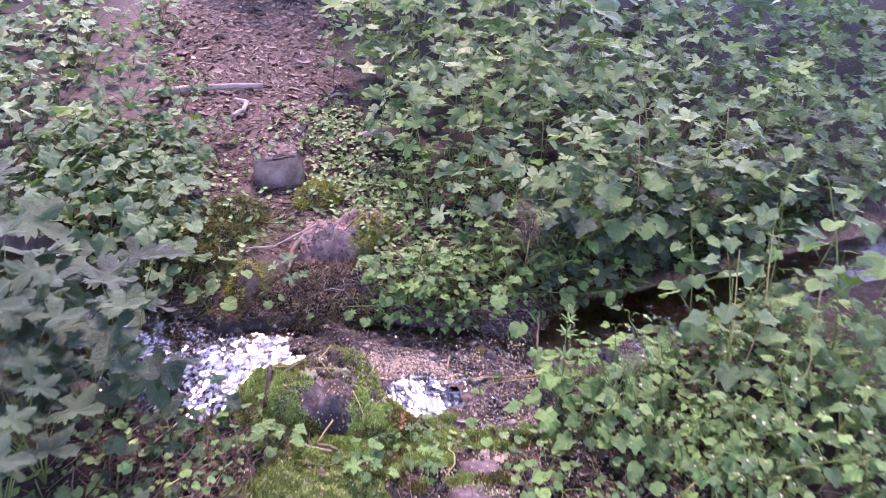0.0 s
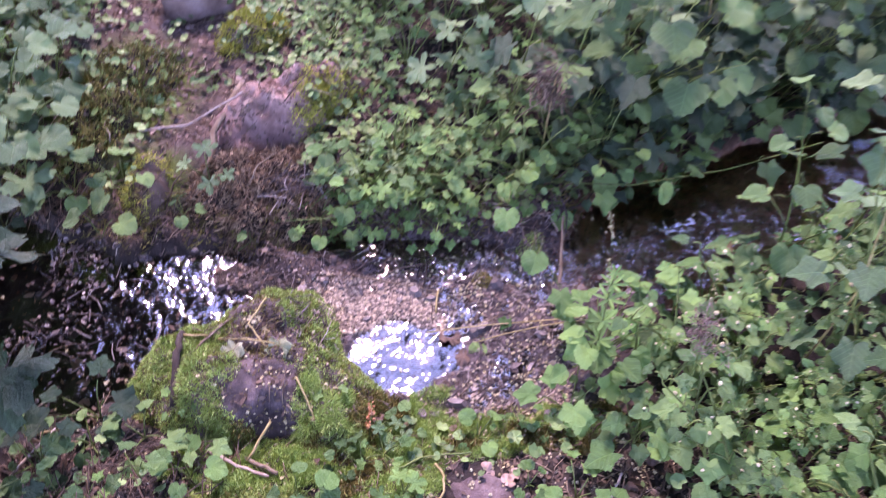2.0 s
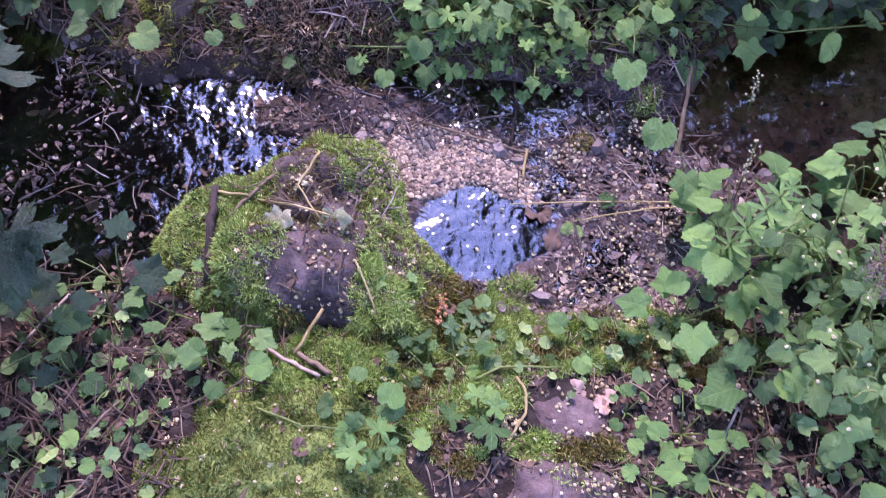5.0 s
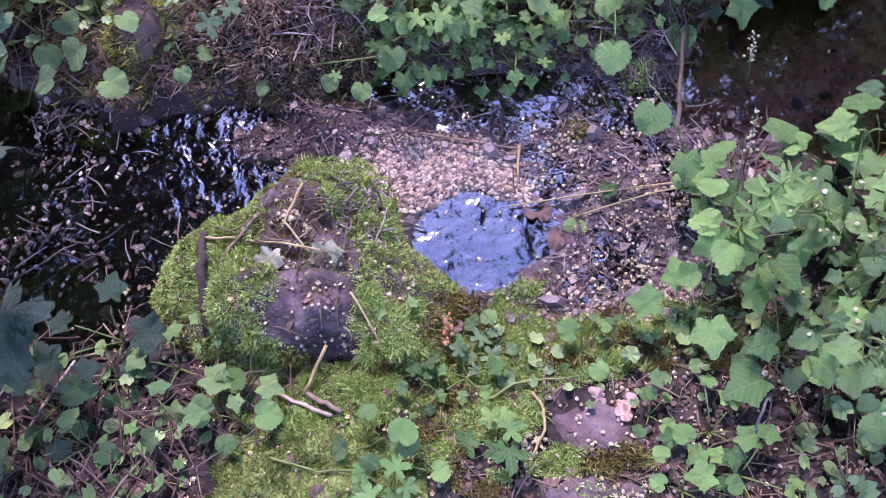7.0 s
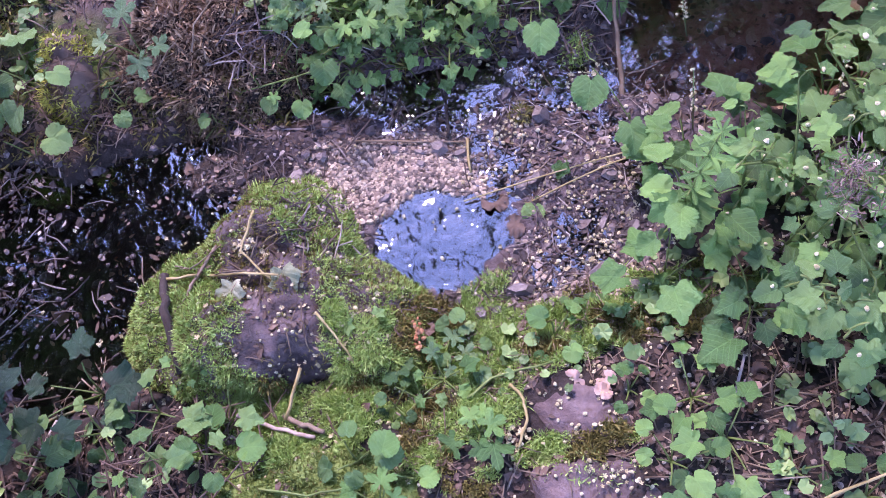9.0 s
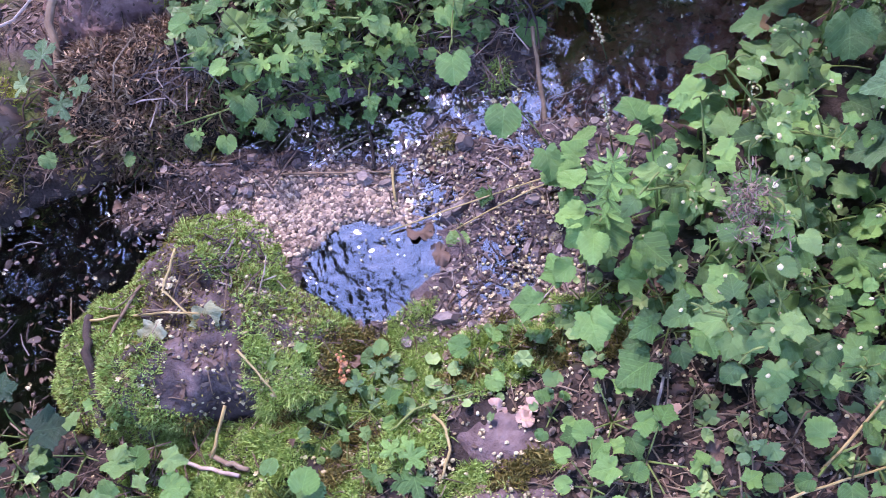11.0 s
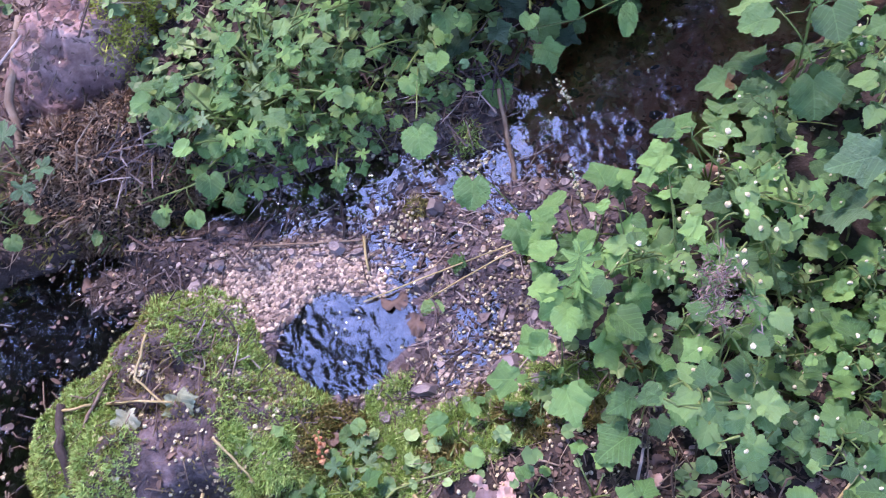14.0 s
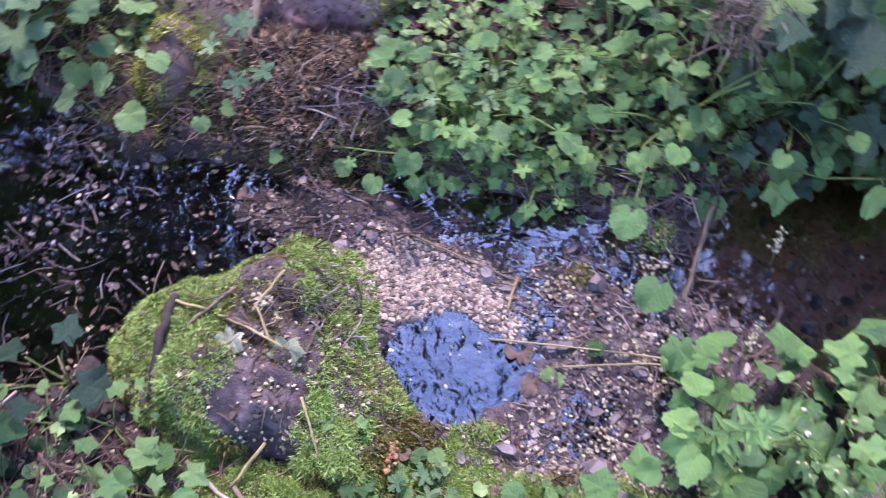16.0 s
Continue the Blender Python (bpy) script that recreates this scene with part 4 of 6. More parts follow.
PALM_B = leaf_set("palmate", M_BRIGHT, 155, points=60)
LOBED_G, HEART_G = leaf_set("lobed", M_BLUE, 160), leaf_set("heart", M_BLUE, 170)
LOBED_D = leaf_set("lobed", M_SHADED, 180)
OVATE_M, OVATE_B = leaf_set("ovate", M_MID, 220), leaf_set("ovate", M_BRIGHT, 230)
OVAL_B = leaf_set("oval", M_BRIGHT, 190)
WILTED = leaf_set("lobed", M_PALE, 200, fold=0.4, curl=0.5, wave=0.12)


def leaf_at(base, az, tilt, roll, size):
    """Pose of a leaf whose blade starts at base and points along az, tip raised by tilt degrees."""
    return Matrix.Translation(base) @ Matrix.Rotation(radians(az) - math.pi / 2, 4, 'Z') @ Matrix.Rotation(radians(tilt), 4, 'X') @ Matrix.Rotation(radians(roll), 4, 'Y') @ Matrix.Diagonal((size, size, size, 1))


def arc(a, b, lift, steps=4):
    a, b = Vector(a), Vector(b)
    return [a.lerp(b, i / steps) + Vector((0, 0, lift * math.sin(math.pi * i / steps))) for i in range(steps + 1)]


class Stem:
    """One connected mesh of a stem with its side stalks."""
    def __init__(self, points, radii):
        self.verts, self.faces = tube(points, radii, 5)
        self.faces = self.faces[:-2]

    def grow(self, ring, points, radii):
        last = [ring * 5 + j for j in range(5)]
        v, f = tube(points, radii, 5)
        for i in range(1, len(points)):
            o = len(self.verts)
            self.verts += v[i * 5:i * 5 + 5]
            cur = [o + j for j in range(5)]
            self.faces += [(last[j], last[(j + 1) % 5], cur[(j + 1) % 5], cur[j]) for j in range(5)]
            last = cur

    def mesh(self):
        return mesh_of("stem", self.verts, self.faces, M_STEM)


def rosette(name, label, leaves, seed, n, high, wide, size, category="plant"):
    """Leaves on long stalks from one crown."""
    rng = random.Random(seed)
    root = tagged(new(name), label, category)
    stem = Stem([(0, 0, -0.02), (0, 0, 0.0)], [0.003, 0.002])
    for i in range(n):
        az = 360 * i / n + rng.uniform(-25, 25)
        d = wide * rng.uniform(0.25, 1.0)
        h = high * rng.uniform(0.5, 1.0) * (1.1 - 0.35 * d / wide)
        tip = Vector((math.cos(radians(az)) * d, math.sin(radians(az)) * d, h))
        s = size * rng.uniform(0.65, 1.2)
        stem.grow(1, arc((0, 0, 0), tip, 0.15 * h), [0.0016] * 2 + [0.0012] * 3)
        part("leaf", leaves[rng.randrange(len(leaves))], root, "", leaf_at(tip, az + rng.uniform(-40, 40), rng.uniform(-32, 12), rng.uniform(-16, 16), s))
    part("stem", stem.mesh(), root)
    return root


def upright(name, label, leaves, seed, high, pairs, size, bend=0.12, category="plant", strewn=0):
    """A leafy stem with leaves in pairs, smaller towards the top."""
    rng = random.Random(seed)
    root = tagged(new(name), label, category)
    specks = []
    az0 = rng.uniform(0, 360)
    lean = Vector((math.cos(radians(az0)), math.sin(radians(az0)), 0)) * bend
    spine = [Vector((0, 0, -0.01)) + lean * (t * t) + Vector((0, 0, high * t)) for t in (0, 0.2, 0.4, 0.6, 0.8, 1.0)]
    stem = Stem(spine, [0.0026, 0.0024, 0.0022, 0.002, 0.0016, 0.001])
    for k in range(pairs):
        t = 0.22 + 0.78 * k / max(1, pairs - 1)
        at = lean * (t * t) + Vector((0, 0, high * t))
        s = size * (1.1 - 0.5 * t) * rng.uniform(0.8, 1.15)
        for side in (0, 180):
            az = k * 90 + side + rng.uniform(-22, 22)
            tip = at + Vector((math.cos(radians(az)), math.sin(radians(az)), 0.45)) * (s * rng.uniform(0.35, 0.8))
            stem.grow(min(5, round(t * 5)), arc(at, tip, 0.006, 3), [0.0012] * 4)
            m = leaf_at(tip, az, rng.uniform(-35, 8), rng.uniform(-15, 15), s)
            part("leaf", leaves[rng.randrange(len(leaves))], root, "", m)
            if rng.random() < strewn:
                specks.append(crumb(m @ Vector((rng.uniform(-0.2, 0.2), rng.uniform(0.25, 0.6), 0.06)), rng.uniform(0.0022, 0.0042), rng, 0.9))
    part("stem", stem.mesh(), root)
    if specks:
        v, f = join(specks)
        tagged(part("strewn_blossom", mesh_of("strewn_blossom", v, f, M_BLOSSOM, False), root, "cream flowers fallen on the leaves"), kind="stuff")
    return root


def plant_out(protos, spots, seed, group, size=(0.8, 1.2), tip=8):
    """Copies of the prototypes at spots (x, y); the prototypes themselves take the first ones."""
    rng = random.Random(seed)
    for i, (x, y) in enumerate(spots):
        p, n = drop(x, y)
        s = rng.uniform(*size)
        m = Matrix.Translation((x, y, max(p.z, -0.05))) @ Euler((radians(rng.uniform(-tip, tip)), radians(rng.uniform(-tip, tip)), rng.uniform(0, 6.3))).to_matrix().to_4x4() @ Matrix.Diagonal((s, s, s, 1))
        ob = protos[i % len(protos)]
        if i < len(protos):
            ob.matrix_basis = m
            ob["group"] = group
        else:
            copy_thing(ob, m)


def field(count, seed, box, inside, gap):
    """Random well spaced spots in a box where inside(x, y) holds."""
    rng = random.Random(seed)
    out = []
    for _ in range(count * 40):
        if len(out) >= count:
            break
        x, y = rng.uniform(box[0], box[1]), rng.uniform(box[2], box[3])
        if inside(x, y) and all((x - a) ** 2 + (y - b) ** 2 > gap * gap for a, b in out):
            out.append((x, y))
    return out



# ---- plants, bank by bank ----
def right_side(x, y):
    return wet_reach(x, y) < 0.02 and x > 0.44 + 1.1 * max(0, 1.37 - y) and y < 1.52 + 0.8 * max(0, x - 0.47)


tall_right = [upright("leafy_plant", "tall leafy herb with soft toothed green leaves", s, 300 + i, h, k, 0.044, 0.1, strewn=0.55)
              for i, (s, h, k) in enumerate([(LOBED_M, 0.24, 5), (OVATE_M, 0.2, 4), (LOBED_B, 0.18, 4), (LOBED_M, 0.27, 5), (OVATE_B, 0.22, 4), (OVATE_M, 0.15, 4)])]
plant_out(tall_right, field(122, 31, (0.40, 1.25, 1.08, 1.95), right_side, 0.052), 32, "herbs on the near bank", (0.65, 1.35))


def right_back(x, y):
    return wet_reach(x, y) < 0.0 and x > 0.72 and y > 1.38


back_right = [upright("tall_herb", "tall herb with pale green toothed leaves", s, 320 + i, h, k, 0.085, 0.1)
              for i, (s, h, k) in enumerate([(LOBED_M, 0.55, 6), (HEART_M, 0.5, 6), (LOBED_G, 0.62, 6)])]
plant_out(back_right, field(20, 39, (0.78, 1.7, 1.38, 2.0), right_back, 0.10), 40, "tall herbs on the near bank", (0.8, 1.1))


def right_edge(x, y):
    return wet_reach(x, y) < -0.02 and 0.30 < x < 0.85 and y < 1.60 and not (x > 0.48 and y < 1.26)


low_right = [rosette("low_herb", "low herb with fresh green lobed leaves", s, 330 + i, n, 0.11, 0.075, 0.055)
             for i, (s, n) in enumerate([(LOBED_B, 6), (HEART_B, 5), (LOBED_M, 6)])]
plant_out(low_right, field(9, 33, (0.36, 0.85, 1.24, 1.58), right_edge, 0.085), 34, "low herbs on the near bank", (0.7, 1.25))


def bank_floor(x, y):
    return wet_reach(x, y) < -0.03 and oval(x, y, 0.13, 1.08, 0.15, 0.12, 10) < 0 and oval(x, y, 0.14, 1.255, 0.08, 0.06) < 0


small = [rosette("seedling", "small seedling with rounded green leaves", s, 350 + i, n, 0.04, 0.035, 0.026)
         for i, (s, n) in enumerate([(LOBED_B, 5), (HEART_B, 4), (HEART_M, 5)])]
plant_out(small, field(26, 35, (0.2, 0.95, 0.95, 1.42), bank_floor, 0.045) + field(5, 36, (-0.12, 0.2, 1.15, 1.4), bank_floor, 0.05)
          + field(10, 37, (-0.85, -0.4, 0.95, 1.42), bank_floor, 0.05), 38, "seedlings on the near bank", (0.6, 1.4))


# rosettes at known places: x, y, leaf set, leaves, height, reach, leaf size, label
SINGLE = [
    (-0.37, 1.33, LOBED_M, 4, 0.07, 0.05, 0.045, "low herb with lobed green leaves by the boulder"),
    (-0.38, 1.28, HEART_B, 4, 0.07, 0.05, 0.045, "low herb with scalloped green leaves by the boulder"),
    (-0.46, 1.27, LOBED_M, 3, 0.08, 0.06, 0.042, "low herb with scalloped green leaves by the boulder"),
    (-0.58, 1.41, LOBED_D, 5, 0.10, 0.07, 0.062, "dark green lobed herb beside the stream"),
    (-0.66, 1.30, LOBED_D, 5, 0.10, 0.08, 0.06, "dark green lobed herb beside the stream"),
    (-0.48, 1.36, LOBED_M, 4, 0.07, 0.05, 0.05, "green lobed herb at the foot of the boulder"),
    (-0.55, 1.53, HEART_M, 1, 0.06, 0.02, 0.05, "single rounded leaf at the water's edge"),
    (0.00, 1.245, PALM_B, 6, 0.05, 0.035, 0.045, "cut-leaved green herb in the moss"),
    (-0.15, 1.17, PALM_B, 6, 0.06, 0.04, 0.042, "yellow green cut-leaved herb in the moss"),
    (-0.18, 1.235, HEART_M, 4, 0.07, 0.04, 0.042, "three-leaved herb in the moss"),
    (-0.14, 1.21, HEART_B, 4, 0.07, 0.045, 0.042, "three-leaved herb in the moss"),
    (-0.08, 1.31, LOBED_M, 5, 0.05, 0.045, 0.034, "small grey green herb in the moss"),
    (-0.03, 1.37, PALM_G, 4, 0.04, 0.025, 0.032, "small cut-leaved herb in the moss"),
    (-0.14, 1.43, LOBED_M, 2, 0.03, 0.02, 0.034, "small lobed herb on the boulder's flank"),
    (0.31, 1.42, LOBED_B, 6, 0.13, 0.06, 0.06, "fresh green herb leaning over the wet gravel"),
    (0.37, 1.52, OVATE_B, 9, 0.17, 0.09, 0.052, "fresh green herb leaning over the wet gravel"),
    (0.40, 1.57, LOBED_B, 8, 0.19, 0.09, 0.055, "fresh green herb leaning over the stream"),
    (0.42, 1.36, LOBED_B, 6, 0.14, 0.07, 0.06, "low herb with fresh green lobed leaves"),
    (0.30, 1.24, LOBED_B, 6, 0.06, 0.06, 0.042, "low herb with fresh green lobed leaves"),
    (0.25, 1.16, HEART_B, 6, 0.06, 0.06, 0.038, "low herb with fresh green leaves"),
    (0.33, 1.18, LOBED_B, 6, 0.06, 0.06, 0.04, "low herb with fresh green lobed leaves"),
    (-0.07, 1.92, PALM_B, 13, 0.11, 0.09, 0.04, "cut-leaved fresh green herb on the far bank"),
    (-0.02, 1.95, PALM_B, 13, 0.13, 0.10, 0.04, "cut-leaved fresh green herb on the far bank"),
    (-0.11, 1.97, PALM_G, 10, 0.12, 0.09, 0.04, "cut-leaved pale green herb on the far bank"),
    (0.03, 1.91, LOBED_B, 9, 0.07, 0.07, 0.027, "small-leaved fresh green herb on the far bank"),
    (-0.18, 1.99, HEART_M, 3, 0.12, 0.05, 0.056, "coarse heart-leaved herb on the far bank"),
    (-0.46, 1.97, PALM_G, 4, 0.09, 0.05, 0.055, "small cut-leaved herb on the bank"),
    (-0.66, 1.97, HEART_M, 4, 0.12, 0.07, 0.065, "round-leaved herb at the water's edge"),
    (0.10, 1.94, LOBED_B, 6, 0.06, 0.05, 0.032, "small-leaved fresh green herb on the far bank"),
    (0.16, 1.98, HEART_B, 6, 0.07, 0.06, 0.034, "small-leaved fresh green herb on the far bank"),
    (0.23, 2.00, LOBED_M, 6, 0.07, 0.06, 0.036, "small-leaved green herb on the far bank"),
    (0.30, 2.03, HEART_B, 6, 0.07, 0.06, 0.036, "small-leaved green herb on the far bank"),
    (0.12, 2.04, PALM_B, 7, 0.09, 0.07, 0.04, "cut-leaved fresh green herb on the far bank"),
    (0.20, 2.07, LOBED_B, 7, 0.09, 0.07, 0.04, "small-leaved fresh green herb on the far bank"),
    (0.06, 2.00, HEART_M, 7, 0.09, 0.07, 0.036, "small-leaved green herb on the far bank"),
    (-0.16, 1.885, PALM_B, 6, 0.05, 0.05, 0.029, "small cut-leaved herb at the bank's foot"),
    (0.06, 1.885, LOBED_B, 7, 0.05, 0.05, 0.027, "small-leaved fresh green herb at the bank's foot"),
    (0.13, 1.895, HEART_M, 6, 0.05, 0.05, 0.027, "small-leaved green herb at the bank's foot"),
    (0.21, 1.92, LOBED_M, 6, 0.05, 0.05, 0.027, "small-leaved green herb at the bank's foot"),
    (-0.52, 1.91, HEART_M, 4, 0.05, 0.05, 0.032, "small round-leaved herb at the bank's foot"),
    (0.47, 1.60, LOBED_B, 7, 0.10, 0.07, 0.055, "fresh green herb leaning over the stream"),
    (0.54, 1.62, LOBED_M, 7, 0.10, 0.08, 0.06, "fresh green herb leaning over the stream"),
    (0.61, 1.64, LOBED_B, 7, 0.10, 0.08, 0.06, "fresh green herb leaning over the stream"),
    (0.68, 1.67, HEART_M, 7, 0.11, 0.08, 0.06, "green herb leaning over the stream"),
    (0.75, 1.71, LOBED_M, 7, 0.13, 0.09, 0.065, "green herb leaning over the stream"),
    # Next four: herbs added over the left bank to shade it like an undercut.
    (-0.92, 2.04, PALM_G, 5, 0.14, 0.10, 0.11, "grey green divided-leaved herb over the water's edge"),
    (-1.03, 2.05, PALM_D, 6, 0.16, 0.13, 0.11, "dark divided-leaved herb over the water's edge"),
    (-0.80, 1.99, HEART_M, 5, 0.10, 0.09, 0.06, "round-leaved herb at the water's edge"),
    (-0.97, 1.93, LOBED_D, 5, 0.10, 0.09, 0.06, "dark lobed herb at the water's edge"),
    (-0.21, 1.90, PALM_B, 7, 0.06, 0.06, 0.032, "small cut-leaved herb at the bank's foot"),
    (-0.11, 1.905, PALM_B, 8, 0.07, 0.07, 0.036, "small cut-leaved fresh herb at the bank's foot"),
    (-0.02, 1.89, LOBED_B, 8, 0.06, 0.07, 0.03, "small-leaved fresh green herb at the bank's foot"),
    (0.09, 1.905, PALM_M, 7, 0.06, 0.06, 0.032, "small cut-leaved herb at the bank's foot"),
    (0.17, 1.92, HEART_B, 7, 0.06, 0.06, 0.03, "small round-leaved herb at the bank's foot"),
    (0.27, 1.955, LOBED_B, 7, 0.06, 0.06, 0.032, "small-leaved fresh green herb at the bank's foot"),
    (0.64, 2.05, PALM_B, 3, 0.20, 0.05, 0.085, "fresh green star-leaved herb leaning over the stream"),
    (-0.70, 1.86, HEART_M, 2, 0.10, 0.04, 0.055, "round-leaved herb at the water's edge"),
]
for i, (x, y, leaves, n, h, w, s, text) in enumerate(SINGLE):
    ob = rosette("low_herb", text, leaves, 400 + i, n, h, w, s)
    ob.matrix_basis = Matrix.Translation(drop(x, y)[0])


# far bank: low mixed herbs near the water, tall ones behind
def far_low(x, y):
    return wet_reach(x, y) < -0.01 and y > 1.865 + 0.12 * float(x > 0.07) + 0.45 * max(0, x - 0.25) and x > -0.12 - 0.25 * (y - 2.0) and oval(x, y, -0.3, 2.1, 0.2, 0.24) < 0 and y < 2.9


low_far = [rosette("ground_herb", "low herb with rounded pale green leaves", s, 500 + i, n, 0.10, 0.085, 0.029)
           for i, (s, n) in enumerate([(HEART_B, 9), (PALM_B, 9), (LOBED_M, 9), (PALM_M, 9), (LOBED_B, 9)])]
plant_out(low_far, field(12, 50, (-0.2, 0.07, 1.865, 2.0), far_low, 0.05) + field(76, 51, (-0.35, 1.0, 1.90, 2.9), far_low, 0.065), 52, "herbs on the far bank", (0.7, 1.3))


def far_tall(x, y):
    return wet_reach(x, y) < -0.03 and y > 2.04 + 0.40 * max(0, x - 0.3) and x > 0.12 - 0.42 * (y - 2.1)


tall_far = [upright("tall_herb", "tall herb with grey green divided leaves", s, 540 + i, h, k, z, 0.12)
            for i, (s, h, k, z) in enumerate([(PALM_G, 0.5, 5, 0.14), (LOBED_G, 0.46, 5, 0.09), (PALM_M, 0.44, 5, 0.12), (PALM_G, 0.42, 4, 0.15), (PALM_M, 0.5, 5, 0.11), (HEART_G, 0.42, 5, 0.08)])]
# The _D leaf sets bring shade painted in leaf colour to the bank lip.
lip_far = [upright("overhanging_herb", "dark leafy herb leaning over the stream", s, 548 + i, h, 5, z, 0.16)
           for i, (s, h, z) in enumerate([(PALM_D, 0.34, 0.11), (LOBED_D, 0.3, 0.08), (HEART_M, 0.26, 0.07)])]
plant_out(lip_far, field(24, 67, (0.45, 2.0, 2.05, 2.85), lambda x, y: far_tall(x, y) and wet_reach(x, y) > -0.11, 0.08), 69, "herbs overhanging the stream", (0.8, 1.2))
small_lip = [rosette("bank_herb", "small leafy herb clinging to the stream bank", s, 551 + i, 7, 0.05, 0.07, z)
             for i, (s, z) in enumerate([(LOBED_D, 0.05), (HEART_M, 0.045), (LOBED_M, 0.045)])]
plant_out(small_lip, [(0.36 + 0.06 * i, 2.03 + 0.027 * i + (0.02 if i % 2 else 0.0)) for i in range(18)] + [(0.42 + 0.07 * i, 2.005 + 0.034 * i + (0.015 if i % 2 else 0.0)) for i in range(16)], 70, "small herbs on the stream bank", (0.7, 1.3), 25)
plant_out(tall_far, field(114, 53, (-0.9, 2.4, 2.08, 3.9), far_tall, 0.11), 55, "tall herbs on the far bank", (0.75, 1.2))
plant_out([copy_thing(o, Matrix()) for o in tall_far[:3]], field(50, 54, (-1.6, 4.2, 3.6, 6.8), far_tall, 0.27), 56, "tall herbs on the far bank", (1.1, 1.6))
# Palmate and lobed ones here also wear the shade-darkened leaf colour.
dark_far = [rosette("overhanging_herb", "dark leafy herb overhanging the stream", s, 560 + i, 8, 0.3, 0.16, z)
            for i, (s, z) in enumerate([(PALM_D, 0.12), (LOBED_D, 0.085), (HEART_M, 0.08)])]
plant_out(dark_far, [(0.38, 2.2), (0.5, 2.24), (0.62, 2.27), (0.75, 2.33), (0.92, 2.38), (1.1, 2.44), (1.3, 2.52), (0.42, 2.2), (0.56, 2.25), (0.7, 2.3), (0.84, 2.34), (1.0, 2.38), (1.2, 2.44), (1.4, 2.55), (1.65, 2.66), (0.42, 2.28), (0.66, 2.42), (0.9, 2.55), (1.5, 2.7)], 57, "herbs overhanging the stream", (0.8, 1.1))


# Shade-darkened leaves hang down the slope, except on the heart-leaved herb.
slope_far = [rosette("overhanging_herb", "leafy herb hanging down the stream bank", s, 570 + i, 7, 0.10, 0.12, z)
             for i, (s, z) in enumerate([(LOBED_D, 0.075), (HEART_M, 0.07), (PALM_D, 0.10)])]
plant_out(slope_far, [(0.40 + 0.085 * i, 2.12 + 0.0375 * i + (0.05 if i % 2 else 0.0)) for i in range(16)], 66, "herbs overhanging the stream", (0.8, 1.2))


# left side: ground cover behind the stream, tall herbs with shade-darkened leaves in front
def left_cover(x, y):
    return wet_reach(x, y) < -0.04 and y > 1.9 and x < -0.90 - 0.30 * max(0, y - 2.6)


cover = [rosette("ground_herb", "low dark herb with rounded leaves", s, 580 + i, 7, 0.15, 0.10, z)
         for i, (s, z) in enumerate([(HEART_M, 0.055), (LOBED_G, 0.06), (HEART_G, 0.05)])]
plant_out(cover, field(80, 58, (-1.6, -0.86, 1.92, 3.0), left_cover, 0.07) + field(78, 63, (-2.9, -0.9, 2.6, 4.6), left_cover, 0.11), 59, "herbs beside the trail", (0.7, 1.3))
plant_out([rosette("ground_herb", "low herb with rounded leaves beside the trail", HEART_M, 590, 6, 0.08, 0.08, 0.05)],
          [(-0.95, 2.6), (-0.98, 2.8), (-0.9, 2.95), (-0.55, 3.0), (-0.42, 2.85), (-0.35, 2.75), (-0.25, 2.6), (-0.3, 3.05), (-0.45, 3.2), (-0.5, 3.45), (-0.62, 2.2), (-0.9, 2.15), (-0.52, 2.32), (-1.5, 3.1), (-1.2, 3.0)], 60, "herbs beside the trail", (0.6, 1.1))


# The lobed herb's leaf colour holds the shade of this dark corner.
plant_out([rosette("low_herb", "low herb with lobed leaves by the stream, coloured darker for shade", LOBED_D, 592, 6, 0.10, 0.09, 0.055), rosette("low_herb", "low dark herb with round leaves by the stream", HEART_M, 593, 6, 0.08, 0.08, 0.045)],
          field(14, 64, (-1.05, -0.5, 0.92, 1.42), lambda x, y: wet_reach(x, y) < -0.02 and oval(x, y, -0.28, 1.1, 0.24, 0.2) < 0, 0.075), 65, "low herbs by the stream", (0.7, 1.2))


def left_tall(x, y):
    return wet_reach(x, y) < 0.08 and x < -0.80


tall_left = [rosette("tall_herb", "tall herb with large divided leaves, dark green deepened for shade", s, 600 + i, 8, h, 0.17, z)
             for i, (s, h, z) in enumerate([(PALM_D, 0.6, 0.15), (PALM_D, 0.52, 0.14), (PALM_D, 0.42, 0.13)])]
plant_out(tall_left, field(34, 61, (-1.5, -0.80, 0.7, 1.68), left_tall, 0.13), 62, "tall herbs beside the water", (0.8, 1.15), 5)


# trailing stems with single leaves over the water
def trailing(label, pts, leaves, r=0.0016, material=M_STEM):
    """A thin stem along pts; leaves are (place, az, tilt, size, mesh), each on its own stalk."""
    root = tagged(new("trailing_plant"), label, "plant")
    fine = []
    a = [Vector(p) for p in pts]
    for p, q in zip(a, a[1:]):
        fine += [p.lerp(q, t) for t in (0, 0.33, 0.66)]
    fine.append(a[-1])
    v, f = tube(fine, [r] * len(fine), 6)
    part("stem", mesh_of("stem", v, f, material), root)
    for place, az, tilt, size, me in leaves:
        tip = Vector(place)
        near_by = min(fine, key=lambda q: (q - tip).length)
        v, f = tube(arc(near_by, tip, 0.01), [0.0011] * 5, 5)
        blade = part("leaf", me, root, "", leaf_at(tip, az, tilt, 0, size))
        part("leaf_stalk", mesh_of("leaf_stalk", v, f, M_STEM), root)
    return root


